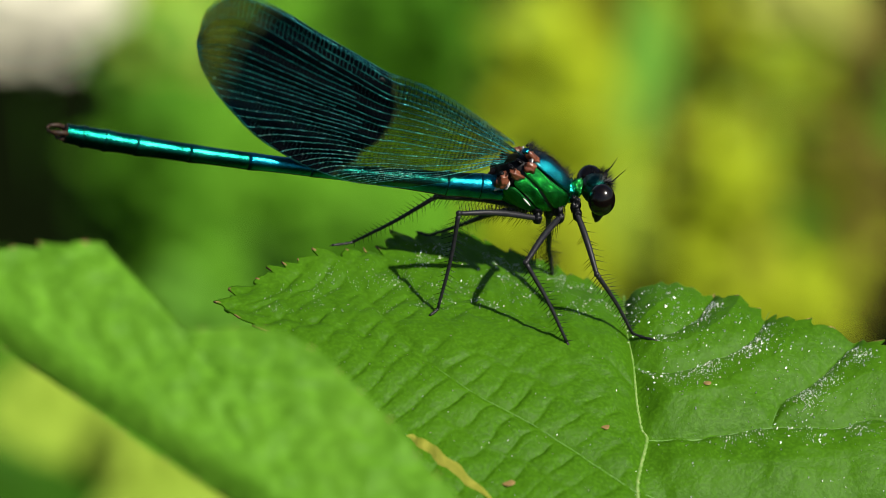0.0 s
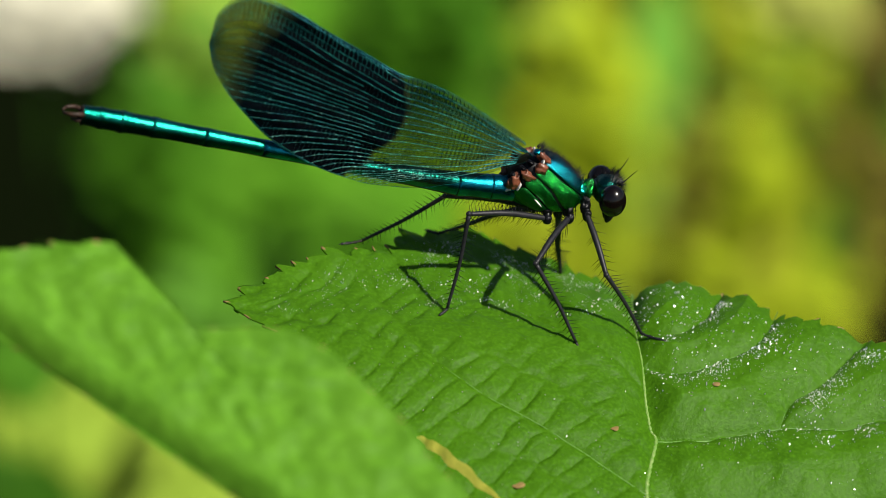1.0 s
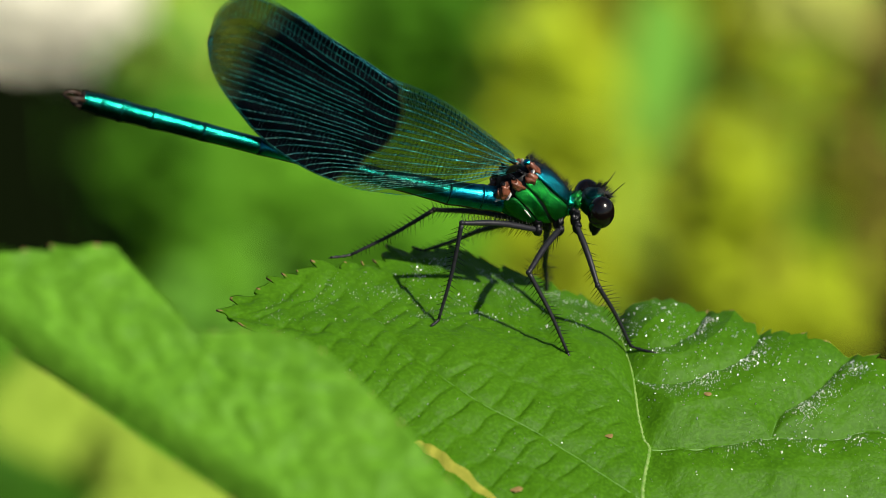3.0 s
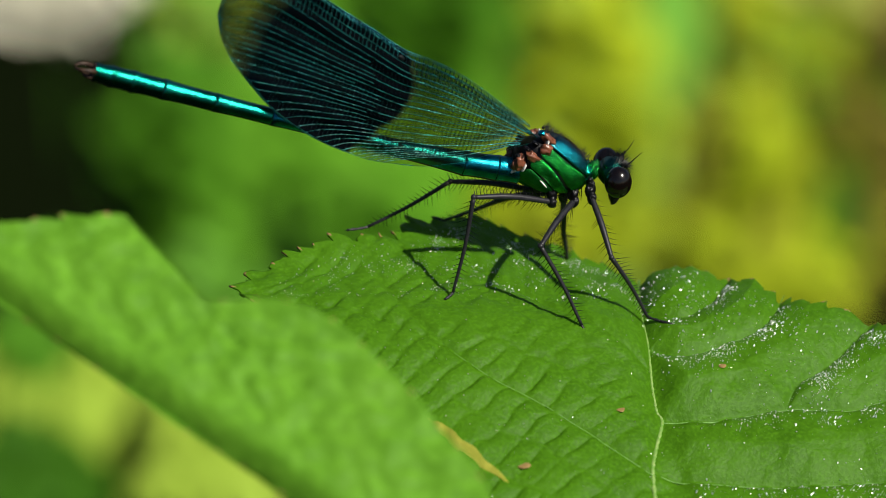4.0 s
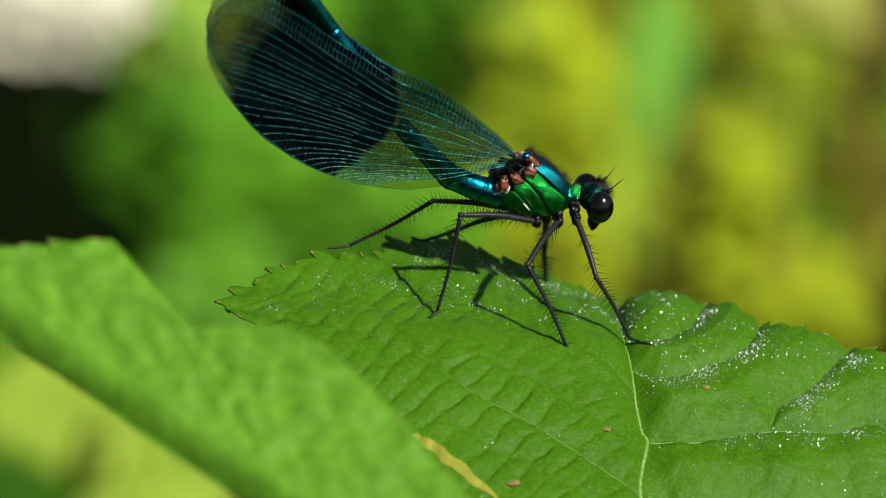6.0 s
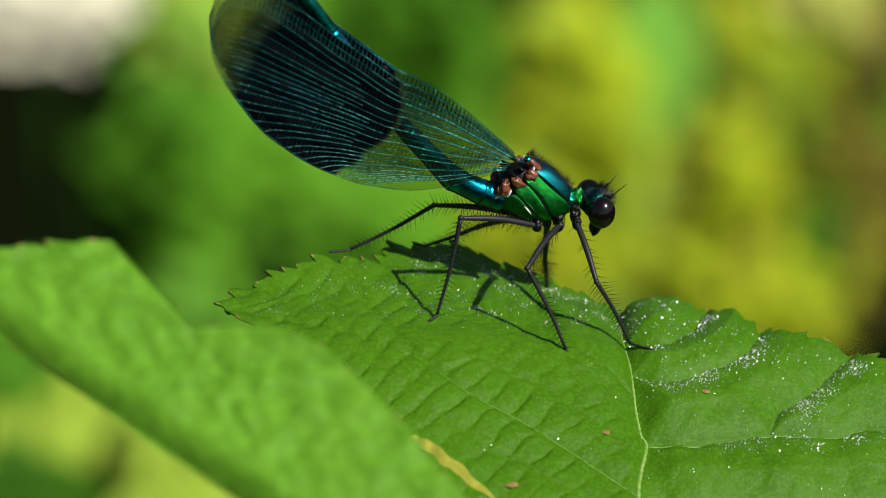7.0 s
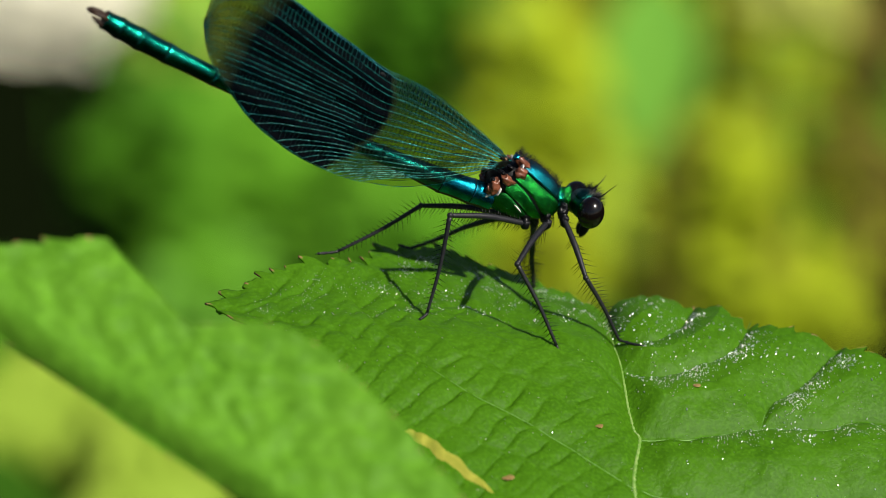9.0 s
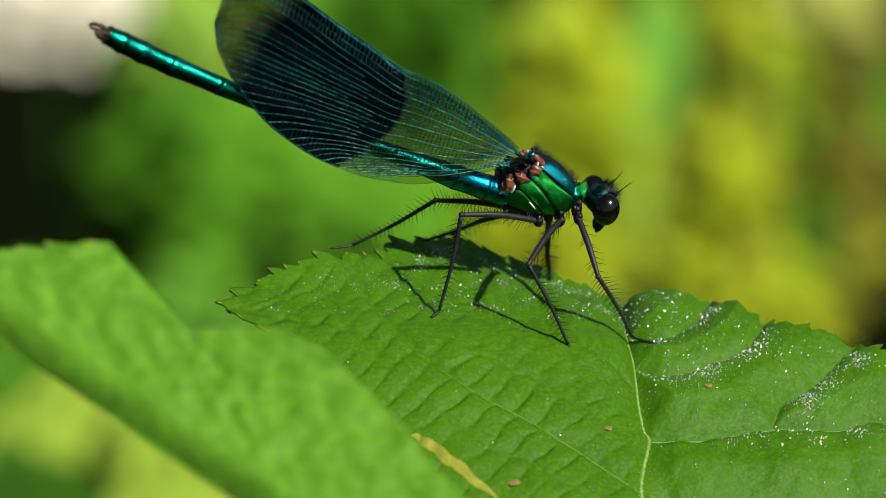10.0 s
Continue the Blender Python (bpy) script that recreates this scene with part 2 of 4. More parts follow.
def polar_sheet(centre, outline, rings, steps, tooth, tooth_len):
    """A sheet between a centre and a toothed outline: plan points and faces."""
    o = np.array(outline, float)
    closed = np.vstack([o[-2:], o, o[:2]])
    fine = spline(closed, len(closed) * 60)
    rel = fine - centre
    ang = np.unwrap(np.arctan2(rel[:, 1], rel[:, 0]))
    if ang[-1] < ang[0]:
        ang, rel, fine = ang[::-1], rel[::-1], fine[::-1]
    ang = np.maximum.accumulate(ang + np.arange(len(ang)) * 1e-9)
    arc = np.concatenate([[0], np.cumsum(np.hypot(*np.diff(fine, axis=0).T))])
    w = np.linspace(-math.pi, math.pi, steps, endpoint=False)
    mid = ang[0] + 2 * math.pi * np.floor((ang[len(ang) // 2] - ang[0]) / (2 * math.pi))
    wq = ang[30] + np.mod(w - ang[30], 2 * math.pi)
    r = np.interp(wq, ang, np.hypot(*rel.T))
    s = np.interp(wq, ang, arc)
    warp = s + 0.5 * np.sin(s * 0.7)
    phase = np.mod(warp / tooth_len, 1.0)
    saw = np.where(phase < 0.68, phase / 0.68, (1 - phase) / 0.32)
    size = 0.7 + 0.5 * np.sin(np.floor(warp / tooth_len) * 2.4)
    rr = r + tooth * size * (saw ** 1.3 - 0.4)
    f = np.linspace(0, 1, rings + 1)[1:] ** 0.8
    xy = [np.asarray(centre, float)[None]]
    for k in f:
        blend = r * k + (rr - r) * k ** 14
        xy.append(np.stack([centre[0] + blend * np.cos(w), centre[1] + blend * np.sin(w)], 1))
    faces = [(0, 1 + i, 1 + (i + 1) % steps) for i in range(steps)]
    for j in range(rings - 1):
        a, b = 1 + j * steps, 1 + (j + 1) * steps
        faces += [(a + i, b + i, b + (i + 1) % steps, a + (i + 1) % steps) for i in range(steps)]
    return np.vstack(xy), faces, saw


def sheet_mesh(name, xy, z, faces, steps, top, under, thick=0.18, rim=None, saw=None):
    """A leaf blade of some thickness: upper face, underside and rim."""
    n = len(xy)
    up = np.column_stack([xy, z]) * MM
    low = np.column_stack([xy, z - thick]) * MM
    allf = list(faces) + [tuple(i + n for i in f[::-1]) for f in faces]
    rim_at = len(allf)
    last = n - steps
    allf += [(last + i, n + last + i, n + last + (i + 1) % steps, last + (i + 1) % steps) for i in range(steps)]
    idx = [0] * len(faces) + [1] * len(faces) + [2 if saw is None or saw[i] > 0.84 else 0 for i in range(steps)]
    if saw is not None:
        for j in range(2):
            at = len(faces) - (j + 1) * steps
            for i in range(steps):
                if saw[i] > 0.90 + 0.05 * j:
                    idx[at + i] = 2
    assert rim_at == 2 * len(faces)
    return mesh_of(name, np.vstack([up, low]), allf, [top, under, rim or under], True, idx)


LEAF_EDGE = [
    (-25.3, -2.4), (-23.6, -0.2), (-22.1, 0.9), (-20.5, 1.9), (-19.3, 2.4), (-17.8, 3.1), (-15.8, 3.5), (-13.2, 4.3), (-11.5, 4.6), (-10.7, 5.9), (-10.2, 6.8), (-8.4, 7.4), (-6.5, 8.0), (-4.0, 8.9), (-2.8, 8.5), (-1.9, 7.7), (-1.0, 7.2), (0.4, 6.4), (2.4, 6.0), (4.3, 4.3), (5.7, 3.8), (8.0, 2.5),
    (9.9, 1.9), (12.0, 1.8), (15.3, -0.2), (18.1, -3.4), (20.9, -5.6), (22.8, -6.3), (26.4, -8.2), (31.0, -12.0), (34.0, -19.0), (32.0, -27.0), (24.0, -33.0), (12.0, -35.0), (3.0, -33.0), (-4.0, -29.0), (-8.5, -23.5), (-12.0, -19.6), (-14.8, -15.8), (-16.8, -11.2), (-19.5, -7.4), (-23.1, -4.8)]
MAIN_VEINS = {
    "midrib": [(8.3, 2.9), (7.2, -1.9), (6.9, -4.0), (6.5, -7.3), (6.0, -10.2), (5.8, -12.5), (6.0, -13.5), (4.8, -16.1), (4.0, -18.5), (3.4, -24.0), (3.0, -32.8)],
    "right": [(6.0, -13.5), (9.9, -13.9), (15.6, -13.4), (18.7, -13.7), (21.4, -14.0), (24.3, -13.6), (30.0, -15.0)],
    "right_fork": [(16.0, -13.4), (17.4, -11.7), (20.1, -10.4), (22.4, -8.9), (24.8, -7.2)],
    "right_upper": [(6.6, -7.4), (9.1, -8.4), (12.5, -7.8), (16.1, -6.5), (18.8, -3.1)],
    "right_top": [(7.2, -3.9), (10.1, -4.7), (13.0, -2.7), (15.2, 0.5)],
    "right_low": [(4.3, -18.0), (10.0, -19.0), (16.0, -19.6), (23.0, -19.8), (31.0, -22.0)],
    "left": [(4.1, -18.3), (0.9, -15.9), (-1.4, -14.2), (-4.2, -12.4), (-7.3, -10.5), (-10.0, -8.0), (-12.0, -5.0), (-13.1, -1.8), (-14.0, 1.3), (-15.1, 3.7)],
    "left_up": [(6.2, -9.5), (2.0, -6.0), (-3.1, -1.3), (-6.5, 2.8), (-7.9, 6.9)],
    "left_tip": [(-10.0, -8.0), (-15.0, -5.2), (-20.0, -3.7), (-24.6, -2.5)],
}


def leaf_veins(rng):
    main = {k: spline(v, 8 * len(v)) for k, v in MAIN_VEINS.items()}
    faint = side_branches(main["left_up"], 1.7, 4.5, 60, (-1, 1), 0.2, rng)
    for k in ("right", "right_upper", "right_top", "right_low", "right_fork"):
        faint += side_branches(main[k], 2.6, 4.0, 55, (-1, 1), 0.3, rng)
    return main, faint


def build_leaf():
    rng = random.Random(4)
    leaf = thing("leaf", PERCH, "broad toothed green leaf in full sun, glistening with fine hairs", "leaf")
    steps = 1100
    xy, faces, saw = polar_sheet(np.array([4.0, -11.0]), LEAF_EDGE, 150, steps, 1.2, 1.7)
    main, faint = leaf_veins(rng)
    d_main = distance_to(list(main.values()), xy)
    d_faint = distance_to(faint, xy)
    x, y = xy.T
    z = leaf_height(x, y)
    lump = np.array([noise.noise((a * 0.22, b * 0.22, 3.0)) + 0.5 * noise.noise((a * 0.6, b * 0.6, 9.0)) for a, b in xy])
    left = 1 / (1 + np.exp((x - 6) / 0.6))
    fade = np.array([0.55 + 0.9 * noise.noise((a * 0.3, b * 0.3, 5.0)) for a, b in xy]).clip(0.1, 1.2)
    pucker = np.array([noise.noise((a * 1.2, b * 1.2, 2.0)) + 0.3 * noise.noise((a * 2.6, b * 2.6, 6.0)) for a, b in xy])
    z = z + 0.30 * lump + pucker * 0.05
    z = z - 0.22 * np.exp(-(d_main / 0.5) ** 1.3) + 0.05
    z = z + left * quilting(main["left"], xy) - 0.10 * fade * np.exp(-(d_faint / 0.3) ** 2)
    z = z + 1.0 * (1 - left) * ((np.minimum(d_main, 2.6) / 2.6) ** 0.65 - 0.6)
    part("blade", sheet_mesh("blade", xy, z, faces, steps, M_LEAF, M_UNDER, 0.16, M_BROWN, saw), leaf)
    for key, line in main.items():
        if key == "left":
            dense = spline(line[:44], 70)
            low = np.array([z[np.argmin((x - a) ** 2 + (y - b) ** 2)] for a, b in dense])
            low = np.convolve(np.pad(low, 3, "edge"), np.ones(7) / 7, "valid")
            v, f = tube(np.column_stack([dense, low - 0.01]), np.linspace(0.06, 0.03, 70), 7)
            part("vein", mesh_of("vein", v, f, M_VEIN_DIM), leaf)
        if key.startswith("left"):
            continue
        dense = spline(line, len(line) * 2)
        zz = np.array([z[np.argmin((x - a) ** 2 + (y - b) ** 2)] for a, b in dense])
        zz = np.convolve(np.pad(zz, 3, "edge"), np.ones(7) / 7, "valid")
        w = np.linspace(0.08 if key == "right" else 0.055, 0.03, len(dense)) if key != "midrib" else np.linspace(0.11, 0.22, len(dense)) * (1 + 0.18 * np.sin(np.arange(len(dense)) * 1.9))
        v, f = tube(np.column_stack([dense, zz - 0.45 * w]), w, 7)
        part("midrib" if key == "midrib" else "vein", mesh_of("vein", v, f, M_VEIN if key == "midrib" else M_VEIN_DIM), leaf)
    # stalk
    v, f = tube(spline([(3.0, -32.6, -26.3), (2.5, -36.0, -28.8), (1.5, -36.0, -34.0), (2.0, -26.0, -42.0)], 24), np.linspace(0.7, 0.9, 24), 10)
    part("stalk", mesh_of("stalk", v, f, M_STEM), leaf)
    # yellowed curled margin
    edge = spline([(-13.1, -13.9), (-12.0, -15.1), (-10.2, -16.8), (-7.6, -18.8)], 24)
    verts, fs = [], []
    for i, (a, b) in enumerate(edge):
        w = 2.7 * math.sin(math.pi * (i + 0.5) / 24) ** 0.7
        for k in range(5):
            u = k / 4
            verts.append(Vector((a + 0.15 * w * u + 0.1 * math.sin(i * 0.9), b - 0.4, leaf_height(a, b) - 0.25 + 0.40 * w * u * (1 - 0.15 * u) + 0.08 * math.sin(i * 1.3))) * MM)
    fs = [(i * 5 + k, i * 5 + k + 1, (i + 1) * 5 + k + 1, (i + 1) * 5 + k) for i in range(23) for k in range(4)]
    part("withered_margin", mesh_of("margin", verts, fs, M_YELLOW), leaf, "yellowed dry leaf margin")
    # brown specks
    for a, b, r in ((2.7, -13.4, 0.42), (11.6, -10.6, 0.34), (-6.0, -17.8, 0.55)):
        k = np.argmin((x - a) ** 2 + (y - b) ** 2)
        v, f = ellipsoid((a, b, z[k]), (r, r * 1.15, 0.06), 14, 6, None, 0.5)
        part("speck", mesh_of("speck", v, f, M_BROWN), leaf, "small brown speck")
    # pale metal flakes stand in for the sun glints of fine hairs
    pieces, inside = [], np.arange(1, len(xy) - 12 * steps)
    folds = [main[k] for k in ("right", "right_upper", "right_top", "right_low")] + [np.vstack([main["right"][:12], main["right_fork"]])]
    count = 0
    while count < 6500:
        k = rng.choice(inside)
        a, b = x[k], y[k]
        clump = noise.noise((a * 0.45, b * 0.45, 21.0)) + 0.4 * noise.noise((a * 1.3, b * 1.3, 4.0))
        keep = 0.006
        if a > 6.6:
            near = 0.0
            for line in folds:
                drop = np.interp(a, line[:, 0], line[:, 1]) - b
                if line[0, 0] <= a <= line[-1, 0] + 0.8 and drop > 0.1:
                    near = max(near, math.exp(-((drop - 0.9) / 1.1) ** 2) * (0.6 if line[0, 1] > -4.5 else 1.0))
            near = max(near, 0.20 * math.exp(-((a - 9.5) / 2.6) ** 2) * (b > -11.5))
            keep = (0.06 + near) * max(0.12, clump + 0.4) * (1 if b > -13.8 else 0.42) * (0.35 + 0.055 * (a - 6.6))
        elif b > -3:
            keep = 0.28 * max(0.04, clump + 0.2)
        if rng.random() > keep * (math.hypot(a - 4, b + 11) / 13) ** 1.3:
            continue
        r = rng.choice((0.008, 0.009, 0.010, 0.012, 0.014, 0.016, 0.020, 0.026, 0.034, 0.044)) * (1.35 if a > 6.6 else 0.95)
        turn = Euler((rng.uniform(-0.8, 0.8), rng.uniform(-0.8, 0.8), rng.uniform(0.3, 1.6))).to_matrix()
        pieces.append(ellipsoid((a, b, z[k] + r * 0.7), (r * rng.uniform(1, 3.0), r, r * 0.8), 6, 4, turn))
        count += 1
    part("glistening_hair", mesh_of("glistening_hair", *join(pieces), M_HAIR_GLINT, False), leaf, "fine glistening hairs").update_tag()
    leaf.children[-1]["kind"] = "stuff"
    return leaf


leaf = build_leaf()


# ---- the soft leaf before it ----
def build_near_leaf():
    rng = random.Random(8)
    # the blade's own plane, tipped towards the light
    m = Matrix.Translation(NEAR_AT) @ NEAR_TURN
    leaf2 = thing("leaf", m, "pale green crinkled leaf with a bent brown-edged rim", "leaf")
    steps = 900
    turn = np.linspace(-math.pi, math.pi, steps, endpoint=False)
    xy, faces, saw = polar_sheet(np.array(NEAR_CENTRE), NEAR_EDGE, 90, steps, 0.1 + 0.75 * np.clip((turn - 2.24) / 0.04, 0, 1) * np.clip((2.9 - turn) / 0.1, 0, 1), 2.7)
    spine = spline(NEAR_SPINE, 40)
    veins = side_branches(spine, 3.4, 11.0, 48, rng=rng)
    d1, d2 = distance_to([spine], xy), distance_to(veins, xy)
    x, y = xy.T
    lump = np.array([noise.noise((a * 0.2, b * 0.2, 1.0)) for a, b in xy])
    fine = np.array([noise.noise((a * 0.55, b * 0.55, 4.0)) for a, b in xy])
    z = 0.5 * lump + 0.30 * fine + 0.30 * (np.minimum(d2, 1.7) / 1.7) ** 0.9 - 0.12 * np.exp(-(d1 / 0.8) ** 2)
    # lower rim curls under
    a, b = np.array(NEAR_RIM[0]), np.array(NEAR_RIM[1])
    d = (b - a) / np.hypot(*(b - a))
    above = np.abs((xy - a) @ np.array([-d[1], d[0]]))
    calm = np.clip((above - 0.6) / 3.0, 0, 1)
    z = z * calm - 0.36 * np.maximum(0, 2.1 - above) ** 2
    part("blade", sheet_mesh("blade", xy, z, faces, steps, M_NEAR, M_UNDER, 0.2, M_BROWN, saw), leaf2)
    v, f = tube(np.column_stack([spine, np.full(40, -0.55)]), np.linspace(0.12, 0.45, 40), 7)
    part("midrib", mesh_of("midrib", v, f, M_NEAR), leaf2)
    joint = m.inverted() @ (PERCH @ (Vector((2.6, -27.0, -58.0)) * MM)) / MM
    root = Vector((*spine[-1], -0.4))
    v, f = tube(spline([root, root + Vector((2.0, -4.0, -3.0)), joint * 0.6 + root * 0.4 + Vector((0, 0, -3)), joint], 24), np.linspace(0.55, 0.9, 24), 10)
    part("stalk", mesh_of("stalk", v, f, M_STEM), leaf2)
    return leaf2

NEAR_AT = (-0.02551, -0.03808, 0.60186)
NEAR_TURN = Matrix(((0.9950, 0.0000, 0.0999), (0.0621, 0.7828, -0.6191), (-0.0782, 0.6222, 0.7789))).to_4x4()
NEAR_CENTRE = (4.0, 0.5)
NEAR_EDGE = [(-15.6, 9.4), (-14.1, 9.8), (-12.5, 10.1), (-11.5, 10.3), (-8.8, 10.7), (-6.4, 11.0), (-4.6, 10.9), (-3.7, 10.5), (-2.4, 8.6), (-1.1, 6.5), (0.0, 5.1), (1.1, 4.7), (3.8, 5.0), (6.5, 4.8), (9.3, 3.5), (11.7, 1.6), (14.2, -0.9), (16.0, -3.1), (17.8, -5.3), (19.6, -7.6), (20.3, -10.5), (16.8, -13.1), (11.5, -12.5), (8.0, -10.2), (4.1, -7.5), (0.8, -5.4), (-2.2, -3.6), (-5.9, -0.8), (-9.9, 2.0), (-13.0, 3.9), (-15.4, 5.5)]
NEAR_SPINE = [(-14.8, 8.8), (-7.3, 7.0), (-0.1, 3.4), (6.6, -1.0), (12.6, -6.2), (16.8, -10.6)]
NEAR_RIM = [(-9.9, 2.0), (4.1, -7.5)]
build_near_leaf()


# ---- the stem that bears both leaves ----
def build_stem():
    top = PERCH @ (Vector((2.0, -26.0, -41.0)) * MM)
    foot = Vector((top.x + 0.02, top.y + 0.03, GROUND))
    ob = thing("plant_stem", Matrix.Translation(foot), "green upright stem that bears the leaves", "stem")
    end = (top - foot) / MM
    v, f = tube(spline([(0, 0, 0), tuple(end * 0.5 + Vector((8, -6, 0))), tuple(end)], 30), np.linspace(3.2, 1.5, 30), 12)
    part("stalk", mesh_of("stem", v, f, M_STEM), ob)
    return ob


build_stem()

# ---- damselfly ----
fly = thing("damselfly", PERCH, "male damselfly, metallic blue-green with dark banded wings, standing on a leaf", "damselfly")


def build_abdomen():
    """Ten rings; each ring's own x axis points to the tail."""
    lengths = [0.9, 2.7, 5.5, 5.4, 5.0, 4.7, 4.2, 2.5, 1.7, 1.3]
    mats = [M_TEAL, M_TEAL, M_TEAL, M_TEAL, M_TEAL, M_TEALGREEN, M_TEALGREEN, M_TEALGREEN, M_TEALGREEN, M_TEALGREEN]
    width = [1.05, 1.0, 0.95, 0.68, 0.64, 0.66, 0.70, 0.76, 0.82, 0.80, 0.70]
    rings = []
    for i, ln in enumerate(lengths):
        verts, faces = [], []
        n, sides = 16, 24
        for k in range(n + 1):
            u = k / n
            r = width[i] + (width[i + 1] - width[i]) * u
            r *= 1 + (0.03 if i < 6 else 0.06) * (math.exp(-((u - 0.95) / 0.10) ** 2) - 0.2 * math.exp(-(u / 0.03) ** 2)) - 0.04 * math.sin(math.pi * u)
            for s in range(sides):
                w = 2 * math.pi * s / sides
                verts.append(Vector(((ln + 0.9) * u - 0.9 if i == 0 else ln * u * 1.03 - 0.02 * ln, r * 0.95 * math.sin(w), r * math.cos(w) - (0.1 * r if math.cos(w) < -0.6 else 0))) * MM)
        for k in range(n):
            for s in range(sides):
                j = (s + 1) % sides
                faces.append((k * sides + s, (k + 1) * sides + s, (k + 1) * sides + j, k * sides + j))
        faces.append(tuple(range(sides)))
        faces.append(tuple(n * sides + s for s in range(sides))[::-1])
        low = [1 if math.cos(2 * math.pi * (s + 0.5) / sides) < -0.72 else 0 for _ in range(n) for s in range(sides)] + [1, 1]
        ob = part("abdomen_segment", mesh_of("abdomen_segment", verts, faces, [mats[i], M_VENTER], True, low), fly)
        rings.append((ob, ln))
        if i == 9:
            for side in (-1, 1):
                path = spline([(1.1, side * 0.35, 0.1), (1.7, side * 0.75, 0.2), (2.4, side * 0.7, 0.1), (2.75, side * 0.25, 0.0)], 14)
                v, f = tube(path, np.linspace(0.24, 0.10, 14), 8)
                part("clasper", mesh_of("clasper", v, f, M_VENTER), ob)
                path = spline([(1.1, side * 0.25, -0.35), (1.7, side * 0.4, -0.42), (2.1, side * 0.25, -0.35)], 10)
                v, f = tube(path, np.linspace(0.18, 0.08, 10), 8)
                part("clasper", mesh_of("clasper", v, f, M_VENTER), ob)
    return rings


def bristle(root, way, length, r=0.02):
    root, way = Vector(root), Vector(way).normalized()
    side = way.orthogonal().normalized()
    tip = root + way * length
    return [(root + side * r) * MM, (root - side * r * 0.5 + way.cross(side) * r) * MM, (root - side * r * 0.5 - way.cross(side) * r) * MM, tip * MM], \
        [(0, 1, 3), (1, 2, 3), (2, 0, 3)]


def body_half(x, z):
    """Half the thorax's breadth at a place of its side view."""
    dx, dz = (x + 0.3) / 3.7, (z - 0.55) / 3.3
    c, s = math.cos(0.55), math.sin(0.55)
    a, b = c * (x + 0.3) - s * (z - 0.7), s * (x + 0.3) + c * (z - 0.7)
    q = 1 - (a / 3.55) ** 2 - (b / 2.35) ** 2
    return 1.85 * max(q, 0.0) ** 0.4


def gnarl(centre, radii, turn):
    """A folded, wrinkled little plate."""
    v, f = ellipsoid((0, 0, 0), radii, 26, 18)
    out = []
    for p in v:
        p = p / MM
        k = 1.12 - 0.75 * abs(noise.noise(p * 1.7 + Vector(centre))) - 0.35 * abs(noise.noise(p * 4.5 + Vector(centre) * 2))
        out.append((Vector(centre) + turn @ (p * k)) * MM)
    return out, f


